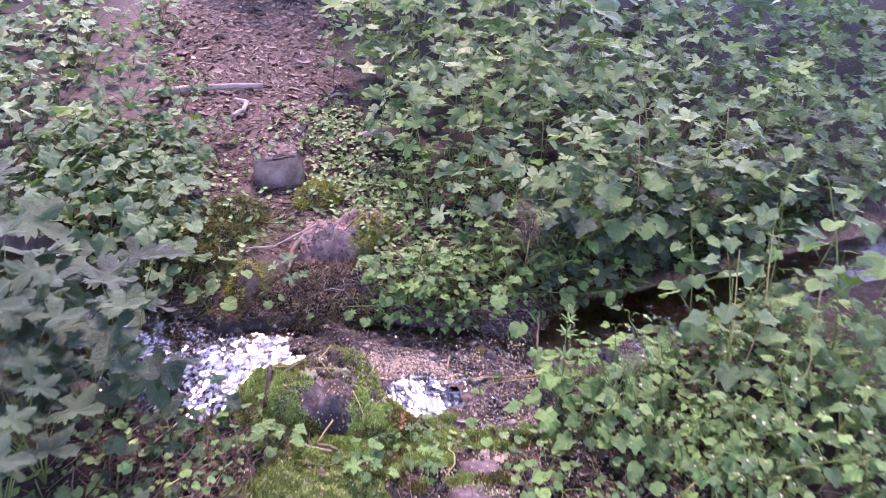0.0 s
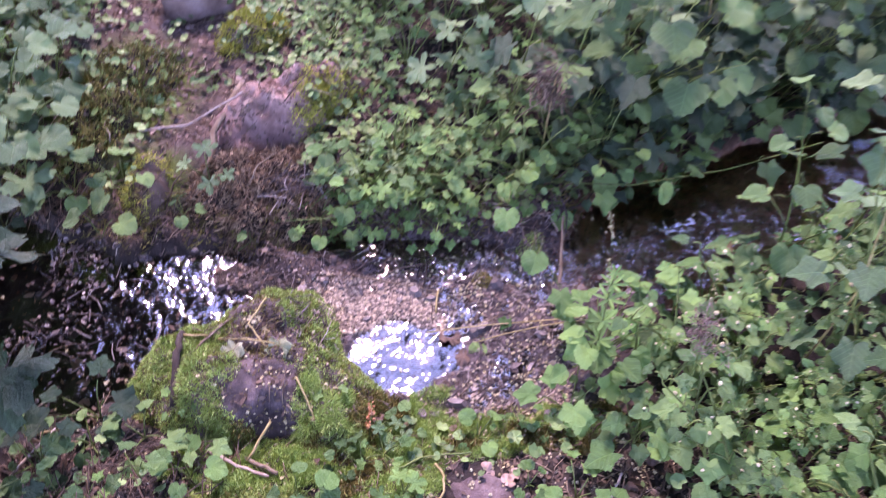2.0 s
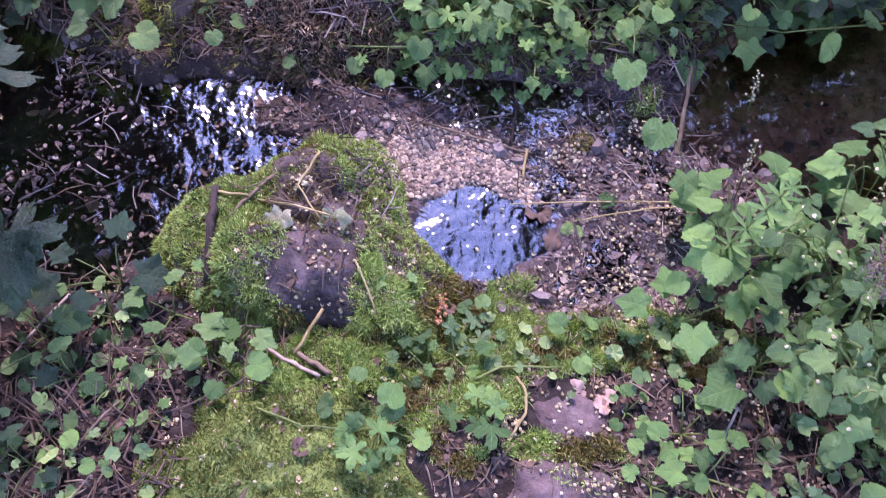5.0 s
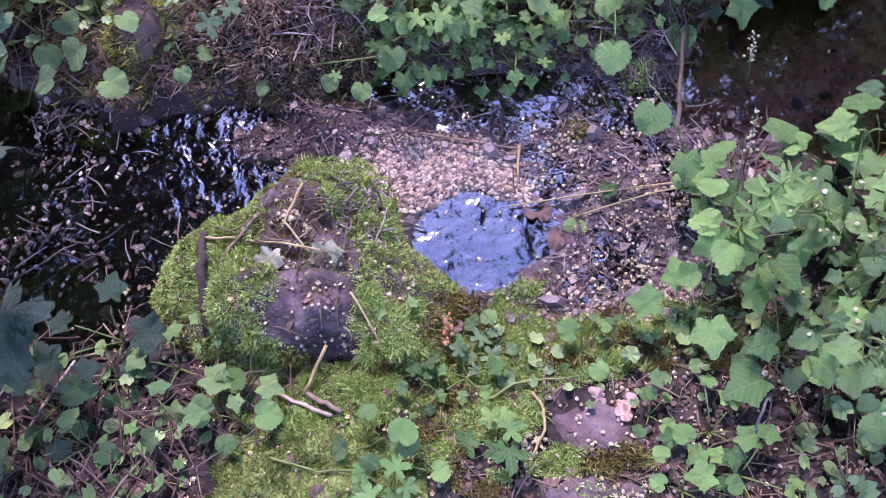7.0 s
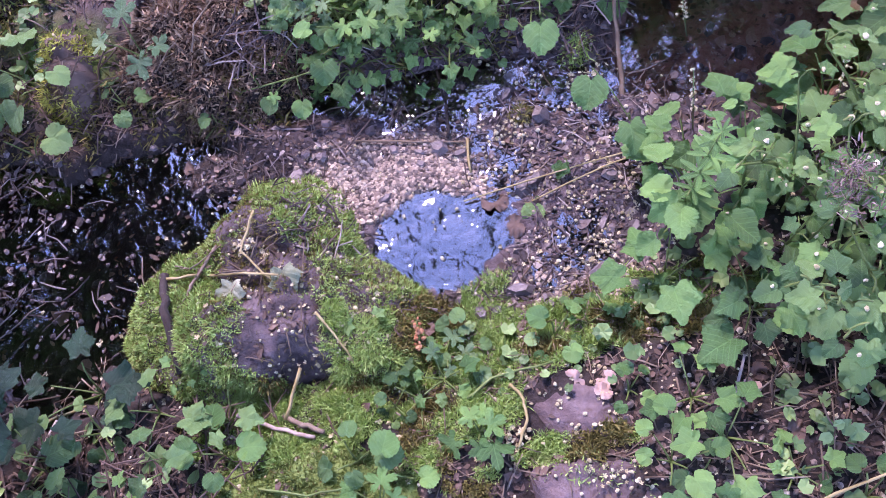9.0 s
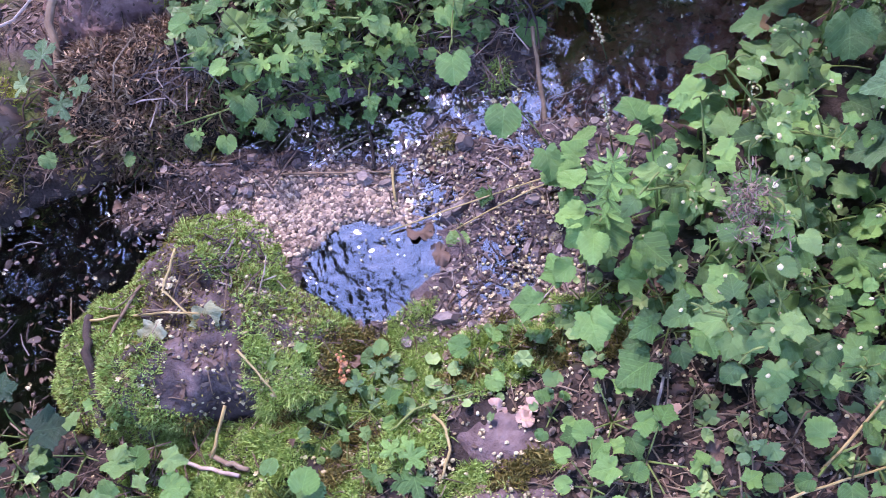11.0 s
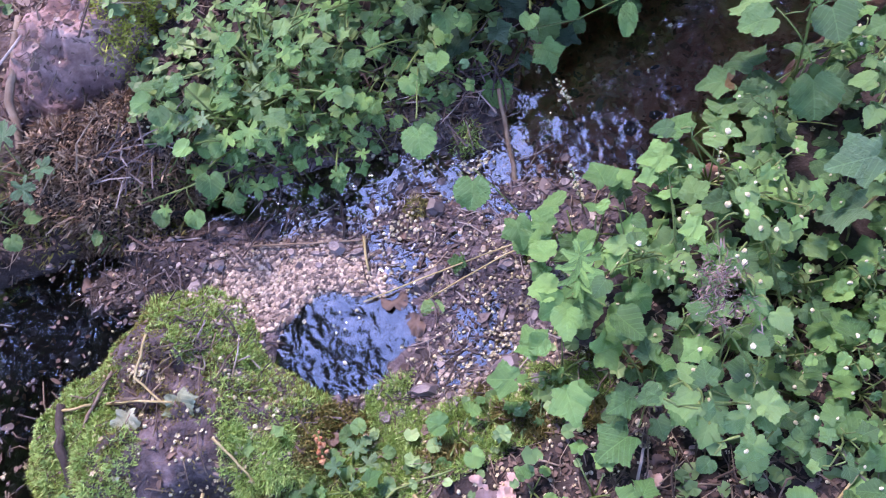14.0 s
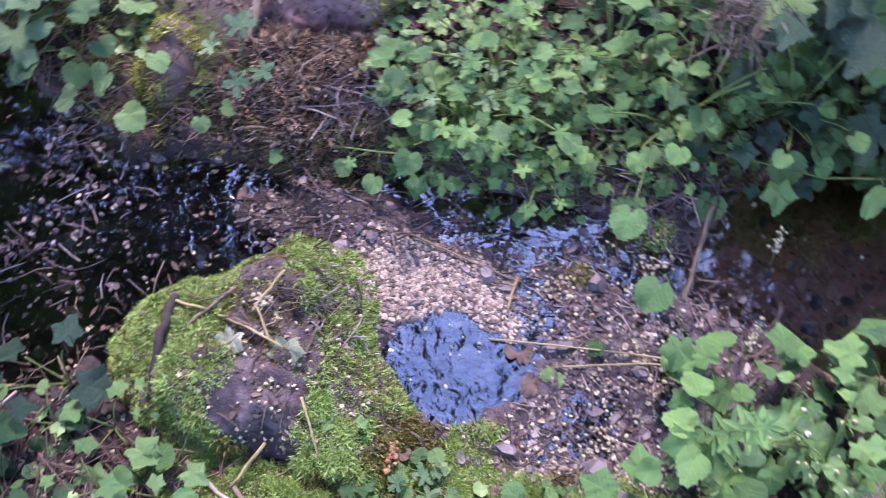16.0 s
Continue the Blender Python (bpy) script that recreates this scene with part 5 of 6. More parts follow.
trailing("thin trailing stem with heart-shaped leaves above the stream", [(0.37, 1.59, 0.02), (0.34, 1.63, 0.05), (0.315, 1.67, 0.08)],
         [((0.265, 1.725, 0.165), 250, -12, 0.06, HEART_B[0]), ((0.305, 1.66, 0.125), 270, -14, 0.058, LOBED_B[1])])
trailing("creeping stem with heart-shaped leaves at the far bank's edge", [(0.17, 2.03, 0.09), (0.23, 1.97, 0.10), (0.31, 1.97, 0.08)],
         [((0.345, 1.93, 0.06), 265, -15, 0.056, HEART_B[2]), ((0.205, 1.815, 0.195), 260, -10, 0.058, HEART_B[1]), ((0.15, 1.93, 0.1), 230, -15, 0.04, LOBED_B[2])])
trailing("straw coloured stalk lying over the pool", [(0.035, 1.622, 0.006), (0.14, 1.63, 0.018), (0.25, 1.64, 0.02), (0.37, 1.645, 0.03)], [((0.21, 1.655, 0.02), 240, -5, 0.034, LOBED_B[0])], 0.0015, M_STRAW)
trailing("straw coloured stalk lying over the wet gravel", [(0.135, 1.595, 0.008), (0.2, 1.61, 0.02), (0.28, 1.63, 0.02), (0.38, 1.64, 0.03)], [((0.15, 1.60, 0.01), 250, -5, 0.042, HEART_M[0])], 0.0015, M_STRAW)
trailing("creeping stem with small round leaves at the bank's foot", [(-0.39, 1.83, 0.02), (-0.30, 1.875, 0.07), (-0.2, 1.875, 0.08), (-0.08, 1.89, 0.08)],
         [((-0.36, 1.85, 0.06), 200, -10, 0.032, HEART_M[1]), ((-0.28, 1.90, 0.09), 100, -10, 0.028, HEART_B[1]), ((-0.25, 1.86, 0.07), 250, -15, 0.036, HEART_M[2]), ((-0.20, 1.85, 0.06), 260, -15, 0.04, HEART_B[0]), ((-0.17, 1.88, 0.09), 80, -10, 0.034, LOBED_B[0]), ((-0.13, 1.86, 0.07), 270, -20, 0.045, LOBED_B[2])])
trailing("long stem with toothed leaves crossing above the brown water", [(0.12, 1.98, 0.06), (0.3, 1.99, 0.08), (0.5, 1.96, 0.10), (0.72, 1.99, 0.12), (0.95, 2.05, 0.15)],
         [((0.26, 1.98, 0.09), 265, -15, 0.055, HEART_B[0]), ((0.43, 1.95, 0.10), 280, -15, 0.06, LOBED_B[1]), ((0.58, 1.95, 0.12), 250, -20, 0.055, OVAL_B[0]), ((0.62, 1.97, 0.13), 20, -10, 0.05, HEART_B[1]), ((0.80, 2.0, 0.15), 280, -15, 0.07, LOBED_M[0])])
trailing("thin arching stem with pale leaves over the far bank", [(-0.08, 2.0, 0.08), (-0.15, 1.96, 0.13), (-0.25, 1.9, 0.06)], [((-0.16, 1.985, 0.14), 190, -10, 0.065, HEART_M[0])])


def cleavers():
    """A slender stem with whorls of narrow leaves."""
    root = tagged(new("whorled_plant"), "slender fresh green stem with whorls of narrow leaves", "plant")
    spine = [Vector((0.37, 1.53, 0.03)), Vector((0.36, 1.515, 0.18)), Vector((0.35, 1.50, 0.30)), Vector((0.347, 1.49, 0.385))]
    v, f = tube(spine, [0.0018, 0.0016, 0.0014, 0.001], 5)
    part("stem", mesh_of("stem", v, f, M_STEM), root)
    narrow = leaf_mesh("leaf", "narrow", M_BRIGHT, 700, points=12)
    for v in narrow.vertices:
        v.co.y = (v.co.y - 0.36) * 5.0
        v.co.x *= 1.1
    for z, k in ((0.14, 0.030), (0.22, 0.034), (0.30, 0.032), (0.35, 0.026), (0.385, 0.018)):
        t = (z - 0.03) / 0.355
        at = Vector((0.37 - 0.023 * t, 1.53 - 0.04 * t, z))
        for i in range(7):
            part("leaf", narrow, root, "", leaf_at(at, i * 51 + z * 400, 22, 0, k))
    return root


cleavers()


def spike(x, y, high, label, material, seed, tilt=(0.0, 0.0), bud=0.0032, lift=0.0):
    """A stalk with small clustered buds."""
    rng = random.Random(seed)
    b = drop(x, y)[0]
    base = Vector((x, y, max(b.z, 0.0) + lift))
    top = base + Vector((tilt[0], tilt[1], high))
    root = tagged(new("flower_spike"), label, "flower")
    v, f = tube([base, base.lerp(top, 0.5), top], [0.0013, 0.0011, 0.0008], 5)
    part("stalk", mesh_of("stalk", v, f, M_STEM), root)
    pieces = []
    for i in range(26):
        t = 0.35 + 0.65 * i / 25
        p = base.lerp(top, t) + Vector((rng.gauss(0, 0.0035), rng.gauss(0, 0.0035), 0))
        pieces.append(crumb(p, bud * rng.uniform(0.6, 1.1) * (1.2 - 0.5 * t), rng, 0.8))
    v, f = join(pieces)
    tagged(part("flower_head", mesh_of("flower_head", v, f, material, False), root), kind="stuff")


spike(-0.07, 1.365, 0.03, "rust coloured fallen flower spike on the moss", M_RUST, 71, (0.004, 0.06), 0.0052, 0.012)
spike(0.42, 1.66, 0.16, "thin stalk with pale green buds beside the stream", M_BLOSSOM, 72, (-0.02, 0.02))
spike(0.46, 1.84, 0.14, "thin stalk with cream flowers above the stream", M_BLOSSOM, 73, (-0.03, 0.0))
spike(0.62, 1.62, 0.15, "thin stalk with pale green buds beside the stream", M_BLOSSOM, 74, (-0.02, 0.03))


def flower_cluster(x, y, spread_by, n, seed, label):
    rng = random.Random(seed)
    pieces = []
    for _ in range(n):
        p, nn = drop(x + rng.gauss(0, spread_by), y + rng.gauss(0, spread_by * 0.6), True)
        pieces.append(blossom(p + Vector((0, 0, rng.uniform(0, 0.008))), nn, rng))
    v, f = join(pieces)
    tagged(new("blossom_cluster", mesh_of("blossom_cluster", v, f, M_BLOSSOM, False)), label, "blossoms", kind="stuff")


flower_cluster(0.27, 1.405, 0.03, 60, 81, "heap of fallen cream flowers beside the water")
flower_cluster(-0.305, 1.58, 0.014, 26, 82, "bunch of fallen cream flowers on the boulder")
flower_cluster(0.045, 1.23, 0.018, 34, 83, "trail of fallen cream flowers on the bank")
flower_cluster(0.42, 1.30, 0.03, 34, 84, "heap of fallen cream flowers among herbs")
flower_cluster(0.13, 1.73, 0.022, 30, 85, "heap of fallen cream flowers on wet gravel")
flower_cluster(0.28, 1.80, 0.02, 26, 86, "heap of fallen cream flowers on wet gravel")
flower_cluster(0.24, 1.50, 0.02, 30, 87, "heap of fallen cream flowers on wet gravel")
flower_cluster(-0.01, 1.585, 0.028, 7, 89, "a few cream flowers floating on the pool")
flower_cluster(0.18, 1.15, 0.02, 24, 88, "fallen cream flowers on the flat stone")

# loose wilted and dead leaves
def loose_leaf(x, y, size, az, me, label, lift=0.004, tilt=0):
    p, n = drop(x, y, True)
    tagged(new("fallen_leaf", me), label, "leaf").matrix_basis = leaf_at(p + Vector((0, 0, lift)), az, tilt, 0, size)


loose_leaf(-0.25, 1.54, 0.056, -75, WILTED[0], "wilted pale green leaf lying on the boulder", 0.022)
loose_leaf(-0.325, 1.535, 0.05, -100, WILTED[1], "wilted pale green leaf lying on the boulder", 0.02)
DEAD = leaf_set("heart", M_LITTER, 210, fold=0.3, curl=0.7, wave=0.14)
PINK = leaf_set("heart", plain_material("leaf_pinkish_dead", [(0.2, (0.3, 0.19, 0.15)), (0.5, (0.46, 0.32, 0.27)), (0.8, (0.58, 0.44, 0.38))], 30.0, 0.3, 0.7, 200.0), 215, fold=0.3, curl=0.7, wave=0.12)
for i, (x, y, s, az) in enumerate([(0.165, 1.30, 0.04, 200), (0.20, 1.27, 0.035, 120), (0.195, 1.235, 0.032, 300), (0.17, 1.26, 0.03, 40)]):
    loose_leaf(x, y, s, az, PINK[i % 3], "pinkish brown dead leaf on the bank")
for i, (x, y, s, az) in enumerate([(0.44, 1.42, 0.05, 130), (0.47, 1.35, 0.05, 220), (-0.43, 1.76, 0.05, 60), (0.11, 1.72, 0.045, 10), (-0.06, 1.40, 0.035, 90), (-0.3, 1.35, 0.04, 250), (0.56, 1.22, 0.05, 20), (-0.5, 1.2, 0.05, 200), (0.08, 1.585, 0.05, 80), (0.13, 1.57, 0.045, 200), (-0.26, 1.16, 0.03, 30), (0.62, 1.15, 0.05, 300)]):
    loose_leaf(x, y, s, az, DEAD[i % 3], "curled brown dead leaf on damp ground")

for i in range(16):
    r4 = random.Random(900 + i)
    loose_leaf(r4.uniform(0.36, 0.85), r4.uniform(1.02, 1.34), r4.uniform(0.022, 0.042), r4.uniform(0, 360), (DEAD + PINK)[i % 6], "curled pale brown dead leaf on dark soil")

r5 = random.Random(77)
for i in range(14):
    x, y = r5.gauss(-0.30, 0.05), r5.gauss(1.55, 0.05)
    a, L = r5.uniform(0, 6.28), r5.uniform(0.03, 0.07)
    dx, dy = math.cos(a) * L / 2, math.sin(a) * L / 2
    stick("twig", "thin dry stalk lying on the boulder", [on(x - dx, y - dy, 0.010), on(x, y, 0.012), on(x + dx, y + dy, 0.010)], 0.0013, 0.0009, M_TANGLE, 5, 940 + i, "twig")

# ---- sticks and stalks at known places ----
stick("stick", "dark broken stick leaning on the mossy boulder", [on(-0.445, 1.565, 0.012), on(-0.435, 1.50, 0.012), on(-0.43, 1.41, 0.006)], 0.006, 0.008, M_STICKDARK, seed=3)
stick("twig", "thin pale twig lying across the dark stick", [on(-0.36, 1.60, 0.012), on(-0.40, 1.54, 0.014), on(-0.432, 1.44, 0.016)], 0.0026, 0.0034, M_TWIG, seed=4, category="twig")
stick("twig", "greenish twig stub on the boulder", [on(-0.445, 1.56, 0.014), on(-0.39, 1.553, 0.014)], 0.0026, 0.002, M_STRAW, seed=5, category="twig")
stick("twig", "pale flower stalk lying on the boulder", [on(-0.285, 1.635, 0.012), on(-0.31, 1.57, 0.014), on(-0.27, 1.52, 0.012)], 0.0022, 0.0016, M_STRAW, seed=6, category="twig")
stick("twig", "straw coloured stalk lying on the boulder", [on(-0.37, 1.55, 0.012), on(-0.31, 1.535, 0.012), on(-0.25, 1.515, 0.012)], 0.0022, 0.0016, M_STRAW, seed=7, category="twig")
stick("twig", "thin twig lying in the moss", [on(-0.205, 1.45, 0.01), on(-0.18, 1.41, 0.008), on(-0.165, 1.375, 0.008)], 0.002, 0.0016, M_STRAW, seed=8, category="twig")
stick("stick", "pale weathered stick between moss and herbs", [on(-0.36, 1.335, 0.012), on(-0.30, 1.305, 0.012), on(-0.24, 1.28, 0.01)], 0.0036, 0.003, M_PALEWOOD, seed=9)
stick("stick", "brown stick between moss and boulder", [on(-0.29, 1.325, 0.01), on(-0.255, 1.30, 0.01), on(-0.225, 1.285, 0.01)], 0.004, 0.004, M_TWIG, seed=10)
stick("twig", "straw coloured stub beside the boulder", [on(-0.285, 1.315, 0.01), on(-0.25, 1.385, 0.012)], 0.003, 0.0026, M_STRAW, seed=11, category="twig")
stick("twig", "curved pale stalk on the bank", [on(0.055, 1.305, 0.01), on(0.07, 1.28, 0.01), on(0.068, 1.25, 0.01), on(0.05, 1.215, 0.008)], 0.0026, 0.0022, M_STRAW, seed=12, category="twig")
stick("twig", "greenish stalk lying along the bank", [on(-0.01, 1.295, 0.012), on(0.03, 1.32, 0.014), on(0.12, 1.325, 0.012)], 0.0022, 0.0016, M_STEM, seed=13, category="twig")
stick("twig", "pale straight twig among seedlings", [on(0.35, 1.22, 0.01), on(0.385, 1.285, 0.02)], 0.0024, 0.002, M_PALEWOOD, seed=14, category="twig")
stick("twig", "straw stalk lying on the mossy mound", [on(-0.32, 1.22, 0.012), on(-0.25, 1.20, 0.014), on(-0.17, 1.20, 0.014)], 0.0018, 0.0014, M_STEM, seed=15, category="twig")
stick("twig", "brown twig lying across the gravel", [on(-0.13, 1.77, 0.006), on(-0.03, 1.745, 0.008), on(0.07, 1.725, 0.008)], 0.0022, 0.0018, M_TWIG, seed=16, category="twig")
stick("twig", "dark twig standing across the wet gravel", [on(0.03, 1.74, 0.008), on(0.035, 1.80, 0.012), on(0.03, 1.87, 0.012)], 0.0028, 0.0024, M_STICKDARK, seed=17, category="twig")
stick("twig", "short straw stub at the gravel's edge", [on(0.06, 1.73, 0.01), on(0.055, 1.67, 0.008)], 0.0026, 0.002, M_STRAW, seed=18, category="twig")
stick("stick", "violet brown stick standing in the brown water", [(0.335, 1.715, -0.02), (0.335, 1.80, 0.02), (0.345, 1.90, 0.06)], 0.005, 0.0032, M_TWIG, seed=19)
stick("stick", "weathered stick leaning on the far bank", [on(-0.43, 2.26, 0.02), on(-0.46, 2.14, 0.02), on(-0.48, 2.0, 0.015)], 0.009, 0.006, M_TWIG, seed=20)
stick("twig", "thin twig lying beside the bank rock", [on(-0.66, 2.13, 0.012), on(-0.54, 2.14, 0.02), on(-0.4, 2.18, 0.02)], 0.003, 0.002, M_PALEWOOD, seed=21, category="twig")
stick("twig", "pale dry stalk lying beside the boulder", [on(-0.72, 1.38, 0.01), on(-0.62, 1.40, 0.016)], 0.003, 0.002, M_STRAW, seed=22, category="twig")
stick("twig", "pale dry stalk beside the stream", [on(-0.71, 1.28, 0.012), on(-0.65, 1.38, 0.03)], 0.003, 0.002, M_PALEWOOD, seed=23, category="twig")
stick("twig", "thin twig in the wet gravel", [on(0.24, 1.44, 0.006), on(0.29, 1.475, 0.012)], 0.0014, 0.001, M_PALEWOOD, seed=24, category="twig")
stick("twig", "long dry stalk among seedlings", [on(0.55, 1.12, 0.02), on(0.66, 1.2, 0.03), on(0.75, 1.25, 0.03)], 0.0022, 0.0016, M_STRAW, seed=25, category="twig")
stick("twig", "long dry stalk among seedlings", [on(0.42, 1.08, 0.02), on(0.52, 1.10, 0.03), on(0.64, 1.11, 0.02)], 0.0022, 0.0016, M_STRAW, seed=26, category="twig")
stick("log", "thin pale log lying across the trail", [on(-1.36, 3.42, 0.03), on(-1.12, 3.50, 0.03), on(-0.86, 3.58, 0.03)], 0.019, 0.013, M_PALEWOOD, 9, seed=27, category="log")
stick("stick", "pale stick lying among far bank herbs", [on(-0.32, 3.0, 0.06), on(-0.12, 3.06, 0.09)], 0.011, 0.009, M_PALEWOOD, seed=28)
stick("bark_curl", "curled pale strip of bark on the trail", [on(-0.95, 3.38, 0.02), on(-0.89, 3.34, 0.03), on(-0.88, 3.26, 0.03), on(-0.92, 3.20, 0.02)], 0.008, 0.012, M_PALEWOOD, seed=29, category="bark")
for i, (x, y) in enumerate([(-0.04, 1.89), (0.0, 1.90)]):
    stick("green_stalk", "bright green arching stalk on the far bank", [on(x, y, -0.005), (x + 0.02, y + 0.05, 0.10), (x + 0.06, y + 0.13, 0.17), (x + 0.12, y + 0.2, 0.19)], 0.0024, 0.0016, M_STEM, 5, seed=50 + i, category="stalk")
for i, (x, y) in enumerate([(0.78, 1.52), (0.95, 1.42), (0.7, 2.35), (1.05, 2.5), (0.9, 1.62)]):
    stick("dry_stalk", "thin dry upright stalk among the herbs", [on(x, y, -0.01), (x + 0.02, y + 0.01, 0.28), (x - 0.02, y + 0.03, 0.55)], 0.0026, 0.0014, M_STRAW, 5, seed=40 + i, category="stalk")


def dry_clump():
    rng = random.Random(91)
    base = drop(0.31, 2.1)[0]
    spots = [(base + Vector((rng.gauss(0, 0.02), rng.gauss(0, 0.02), 0.22 + rng.gauss(0, 0.03))), Vector((rng.gauss(0, 1), rng.gauss(0, 1) - 0.5, 0.2)).normalized()) for _ in range(160)]
    v, f = blades(spots, rng, 0.036, 0.0016, 2, 0.5, 0.4)
    root = tagged(new("dry_tuft"), "dry straw brown tuft hanging among the herbs", "dry plant")
    tagged(part("dry_grass", mesh_of("dry_grass", v, f, M_TANGLE, False), root), kind="stuff")
    v, f = tube([base, base + Vector((0.01, 0.0, 0.24))], [0.003, 0.002], 5)
    part("stalk", mesh_of("stalk", v, f, M_STRAW), root)


dry_clump()


def seed_head():
    rng = random.Random(92)
    base, top = drop(0.50, 1.42)[0], Vector((0.50, 1.425, 0.31))
    root = tagged(new("seed_head"), "fluffy pinkish brown seed head among green leaves", "dry plant")
    spots = [(top + Vector((rng.gauss(0, 0.016), rng.gauss(0, 0.022), rng.gauss(0, 0.008))), Vector((rng.gauss(0, 1), rng.gauss(0, 1), 0.8)).normalized()) for _ in range(230)]
    v, f = blades(spots, rng, 0.009, 0.0009, 2, 0.6)
    tagged(part("seed_fluff", mesh_of("seed_fluff", v, f, M_TRAIL, False), root), kind="stuff")
    v, f = tube([base, base.lerp(top, 0.5) + Vector((0.012, 0, 0)), top], [0.0024, 0.002, 0.0014], 5)
    part("stalk", mesh_of("stalk", v, f, M_STEM), root)


seed_head()


# tiny leaves close to the ground between the larger plants
def tiny_leaf(p, n, rng):
    s = rng.uniform(0.006, 0.015)
    h = abs(rng.gauss(0, 0.018))
    m = Euler((rng.uniform(-0.6, 0.6), rng.uniform(-0.6, 0.6), rng.uniform(0, 6.3))).to_matrix()
    at = p + Vector((0, 0, 0.004 + h))
    verts = [at + m @ Vector((0, 0, -0.15 * s))]
    for i in range(12):
        a = 2 * math.pi * i / 12
        r = s * (1.03 if i % 2 else 0.92) * (0.55 if i == 6 else 1.0)
        verts.append(at + m @ Vector((math.sin(a) * r, math.cos(a) * r, rng.uniform(-0.1, 0.15) * s)))
    return verts, [(0, 1 + i, 1 + (i + 1) % 12) for i in range(12)]


def tiny_place(rng):
    z = rng.random()
    if z < 0.30:
        x, y = rng.uniform(-0.25, 0.75), rng.gauss(2.05, 0.14)
        if y < 1.87 + 0.45 * max(0, x - 0.2):
            return None
    elif z < 0.44:
        x, y = rng.uniform(-1.4, -0.62), rng.uniform(1.93, 2.8)
    elif z < 0.60:
        x, y = rng.uniform(0.25, 1.0), rng.uniform(1.0, 1.5)
        if fbm(x * 7, y * 7, 4.0) < 0.05:
            return None
    elif z < 0.65:
        x, y = rng.uniform(-0.95, -0.42), rng.uniform(0.95, 1.42)
    elif z < 0.66:
        x, y = rng.uniform(0.0, 0.35), rng.uniform(1.28, 1.42)
    else:
        y = rng.uniform(2.3, 3.4)
        x = -0.25 - 0.3 * (y - 2.3) + rng.gauss(0.05, 0.12)
    if wet_reach(x, y) > -0.02 or oval(x, y, -0.29, 1.5, 0.28, 0.24) > 0:
        return None
    return drop(x, y)


v, f = scatter(3000, random.Random(96), tiny_place, tiny_leaf)
tagged(new("ground_cover", mesh_of("ground_cover", v, f, M_COVER, False)), "tiny round green leaves covering the banks between herbs", "ground cover", kind="stuff")


# low growth beyond the plants
def undergrowth():
    rng = random.Random(95)
    verts, faces = [], []
    for _ in range(9000):
        a, d = rng.uniform(0, 6.283), rng.uniform(2.6, 13)
        x, y = math.cos(a) * d * 1.1, 1.6 + math.sin(a) * d
        if y > 1.6 and y < 6.2 and abs(x) < 3.2:
            continue
        p = Vector((x, y, drop(x, y)[0].z + abs(rng.gauss(0, 0.22))))
        s = rng.uniform(0.04, 0.09)
        m = Euler((rng.uniform(-0.6, 0.6), rng.uniform(-0.6, 0.6), rng.uniform(0, 6.3))).to_matrix()
        o = len(verts)
        verts += [p + m @ Vector(q) * s for q in ((0, -1, 0), (0.7, -0.1, 0.1), (0.35, 0.6, 0.05), (0, 1.2, -0.15), (-0.35, 0.6, 0.05), (-0.7, -0.1, 0.1))]
        faces += [(o, o + 1, o + 2, o + 3), (o, o + 3, o + 4, o + 5)]
    tagged(new("undergrowth", mesh_of("undergrowth", verts, faces, M_SHADED)), "dark green woodland undergrowth round the clearing", "undergrowth", kind="stuff")


undergrowth()


# closed carpet of herb leaves further off, on both sides of the trail
def far_carpet():
    rng = random.Random(97)
    verts, faces = [], []
    while len(faces) < 24000:
        x, y = rng.uniform(-3.6, 4.4), rng.uniform(2.9, 7.2)
        if x > 0 and y < 3.3 + 0.25 * x or oval(x, y, -1.22 - 0.12 * max(0.0, y - 4.5), 4.1, 0.68, 1.9, 18) > 0 or -1.1 - 0.3 * (y - 2.6) < x < -0.3 - 0.2 * (y - 2.6):
            continue
        p = Vector((x, y, drop(x, y)[0].z + rng.uniform(0.02, 0.12 if x < -0.6 else 0.42)))
        s = rng.uniform(0.022, 0.055)
        m = Euler((rng.uniform(-0.7, 0.5), rng.uniform(-0.6, 0.6), rng.uniform(0, 6.3))).to_matrix()
        o = len(verts)
        verts.append(p)
        for i in range(10):
            a = 2 * math.pi * i / 10
            r = s * (1.15 if i % 2 else 0.72) * (1.25 if i == 5 else 1.0)
            verts.append(p + m @ Vector((math.sin(a) * r, -math.cos(a) * r, rng.uniform(-0.1, 0.2) * s)))
        faces += [(o, o + 1 + i, o + 1 + (i + 1) % 10) for i in range(10)]
    tagged(new("herb_carpet", mesh_of("herb_carpet", verts, faces, M_COVER, False)), "closed carpet of green herb leaves beyond the stream", "ground cover", kind="stuff")


far_carpet()


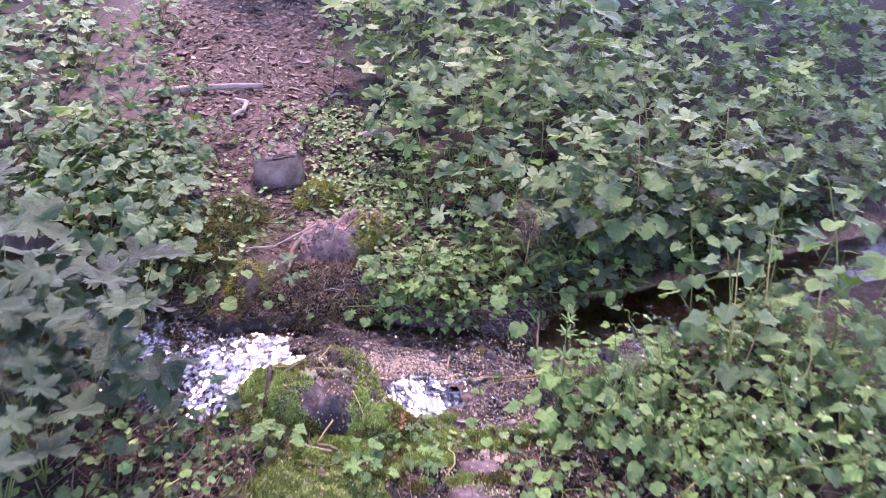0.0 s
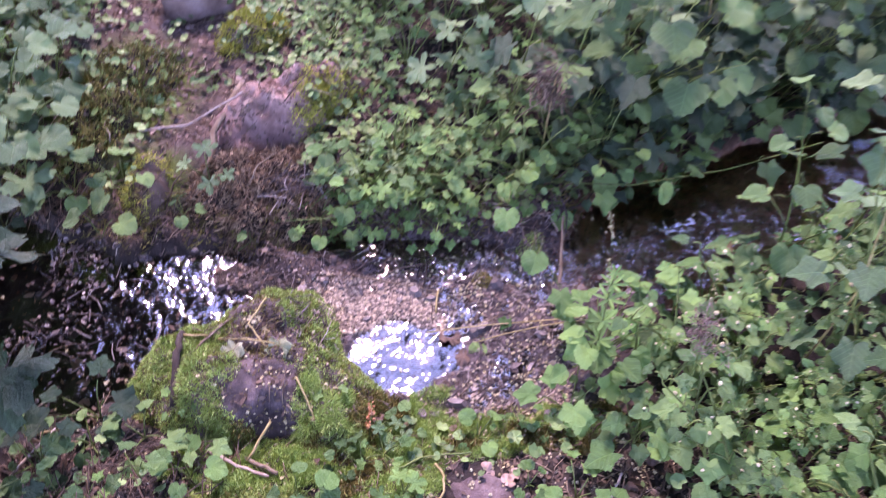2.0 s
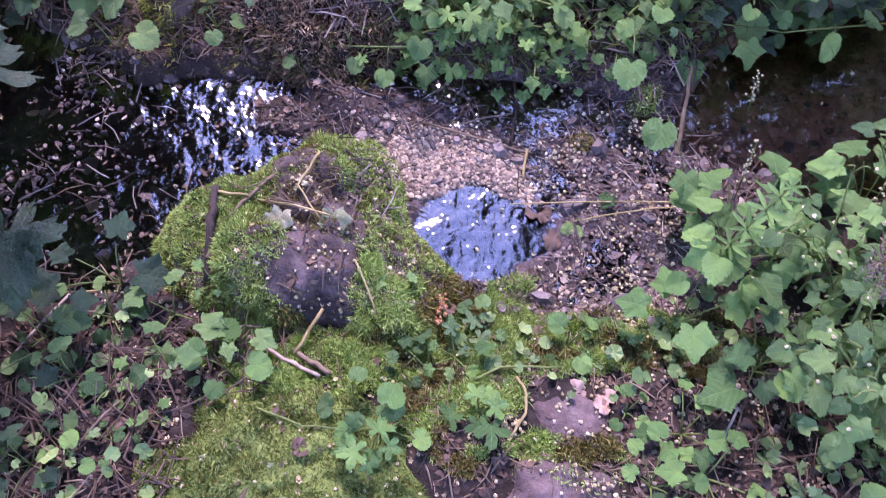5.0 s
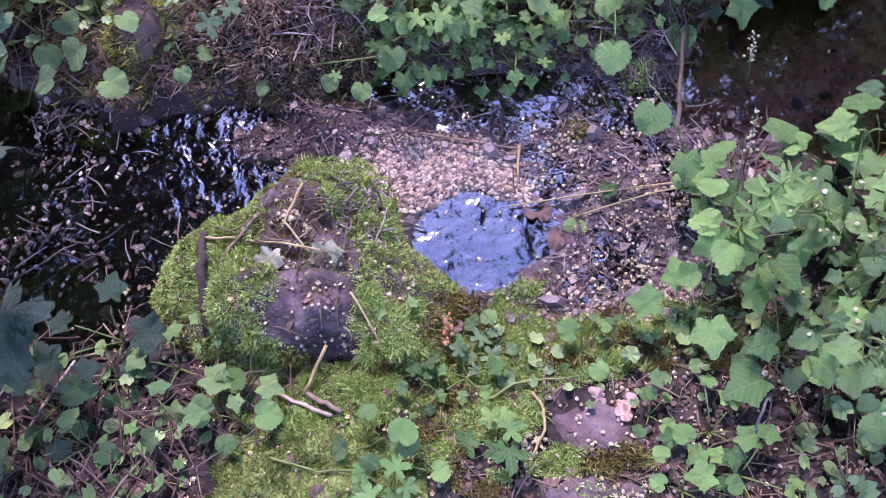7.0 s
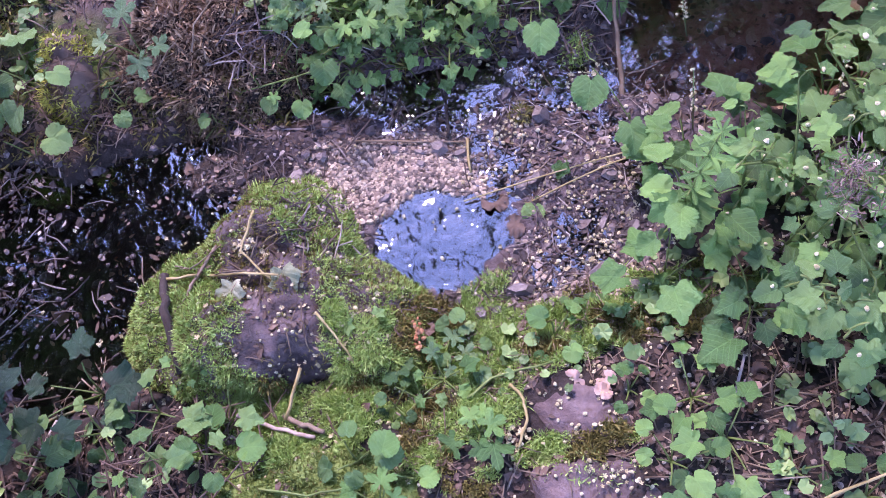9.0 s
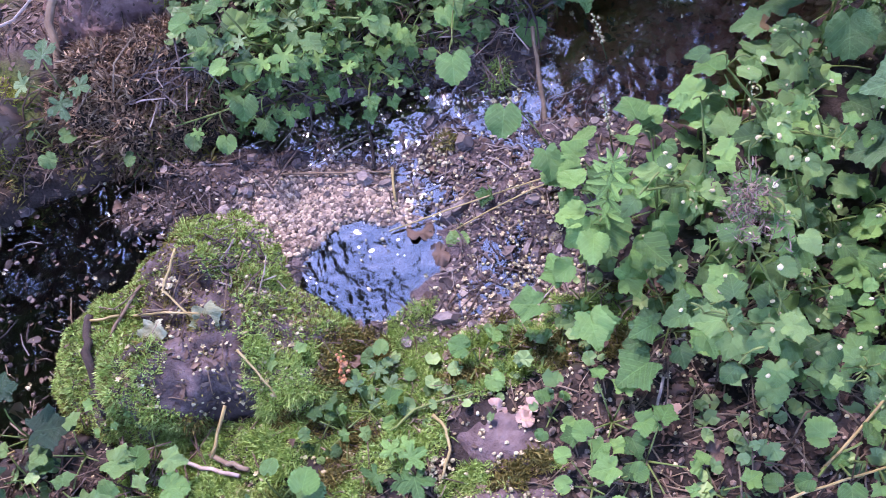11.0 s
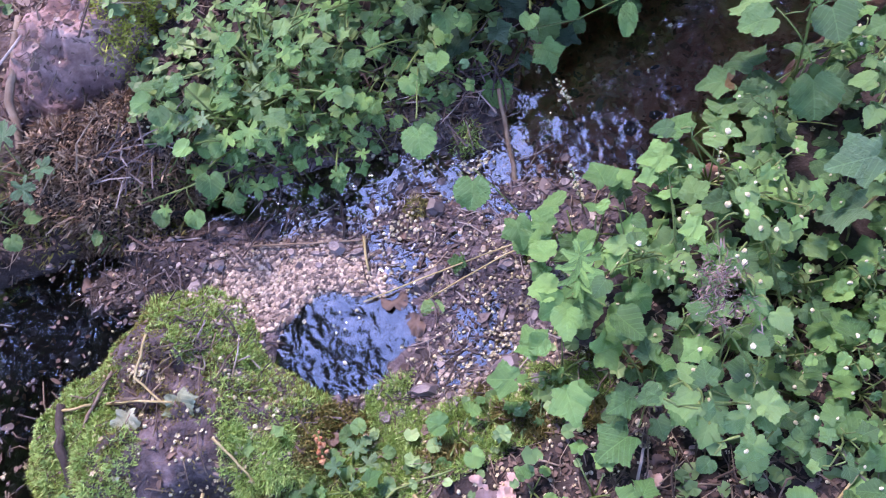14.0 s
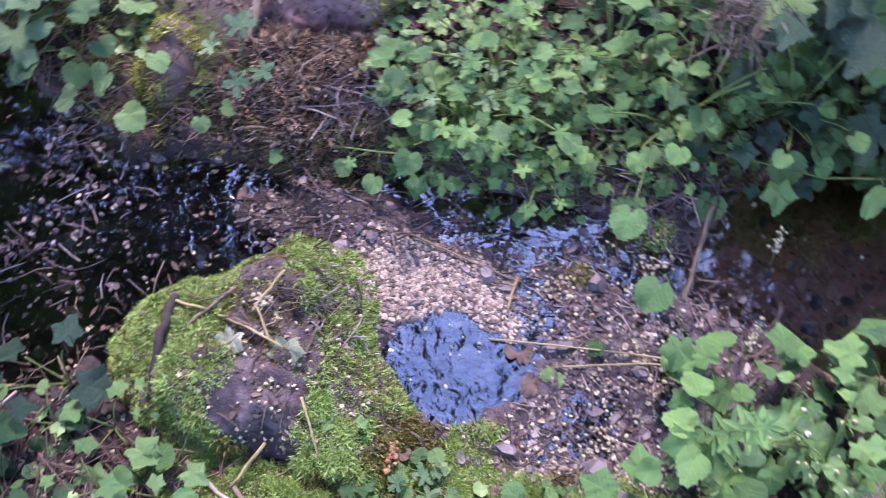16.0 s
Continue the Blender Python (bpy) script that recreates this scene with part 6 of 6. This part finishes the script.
# ---- trees round the clearing ----
def tree(x, y, high, crown_low, crown_r, seed, shift=(0.0, 0.0), leaves=3400):
    rng = random.Random(seed)
    z0 = drop(x, y)[0].z - 0.1
    root = tagged(new("tree"), "broad-leaved tree out of view, placed to block sky and darken reflections", "tree", "trees round the clearing")
    top = Vector((x + shift[0] * 0.6, y + shift[1] * 0.6, high * 0.85))
    spine = [Vector((x, y, z0)).lerp(top, t) + Vector((rng.gauss(0, 0.06), rng.gauss(0, 0.06), 0)) * (t > 0) for t in (0, 0.1, 0.25, 0.45, 0.65, 0.85, 1)]
    v, f = tube(spine, [0.24, 0.19, 0.17, 0.14, 0.1, 0.06, 0.03], 12, 0.06, rng)
    part("trunk", mesh_of("trunk", v, f, M_BARK), root)
    middle = Vector((x + shift[0], y + shift[1], (crown_low + high) / 2))
    half = (high - crown_low) / 2
    clumps = []
    for _ in range(46):
        while True:
            q = Vector((rng.uniform(-1, 1), rng.uniform(-1, 1), rng.uniform(-1, 1)))
            if 0.3 < q.length < 1:
                break
        clumps.append(middle + Vector((q.x * crown_r, q.y * crown_r, q.z * half)))
    for i in range(8):
        c = clumps[i * 5]
        s = spine[3].lerp(spine[6], rng.random())
        v, f = tube([s, s.lerp(c, 0.5) + Vector((0, 0, 0.2)), c], [0.06, 0.04, 0.012], 7, 0.08, rng)
        part("limb", mesh_of("limb", v, f, M_BARK), root)
    verts, faces = [], []
    for _ in range(leaves):
        c = clumps[rng.randrange(len(clumps))]
        p = c + Vector((rng.gauss(0, 0.42), rng.gauss(0, 0.42), rng.gauss(0, 0.3)))
        s = rng.uniform(0.07, 0.16)
        m = Euler((rng.uniform(-0.9, 0.9), rng.uniform(-0.9, 0.9), rng.uniform(0, 6.3))).to_matrix()
        o = len(verts)
        verts += [p + m @ Vector(q) * s for q in ((0, -1, 0), (0.7, 0, 0.1), (0, 1.2, -0.15), (-0.7, 0, 0.1))]
        faces += [(o, o + 1, o + 2), (o, o + 2, o + 3)]
    tagged(part("crown", mesh_of("crown", verts, faces, M_CANOPY), root), kind="stuff")


# Out of view: a canopy mirrored in the water, arranged to shape the light.
TREES = [
    (0.9, 9.8, 6.8, 2.2, 2.4, (0, 0)), (5.0, 6.0, 9.5, 3.4, 2.4, (-1.3, 0)), (-5.8, 6.9, 7.5, 2.4, 2.3, (0, 0)),
    (5.4, 3.0, 9.5, 2.6, 2.7, (-1.7, 0)), (-4.9, 2.9, 9.8, 2.6, 2.3, (0.9, 0.2)), (5.0, -1.0, 9.0, 2.6, 2.7, (-1.4, 0.3)),
    # The first crown here is pulled inward to shade the left-hand herbs.
    (-4.6, -1.4, 8.0, 2.8, 2.6, (2.1, 1.2)), (0.4, -3.4, 9.0, 3.0, 2.8, (0, 1.3)), (-5.2, 11.0, 6.5, 2.2, 2.4, (-0.4, 0)),
    # The first tree here is added to darken the left water and bank.
    (-4.4, 5.5, 8.6, 2.4, 1.6, (0, 0)), (2.4, -3.0, 9.5, 3.4, 2.6, (0.2, 2.0)), (-2.2, -3.0, 9.5, 3.4, 2.6, (-0.2, 2.0)),
]
for i, (x, y, h, low, r, s) in enumerate(TREES):
    tree(x, y, h, low, r, 800 + i, s)
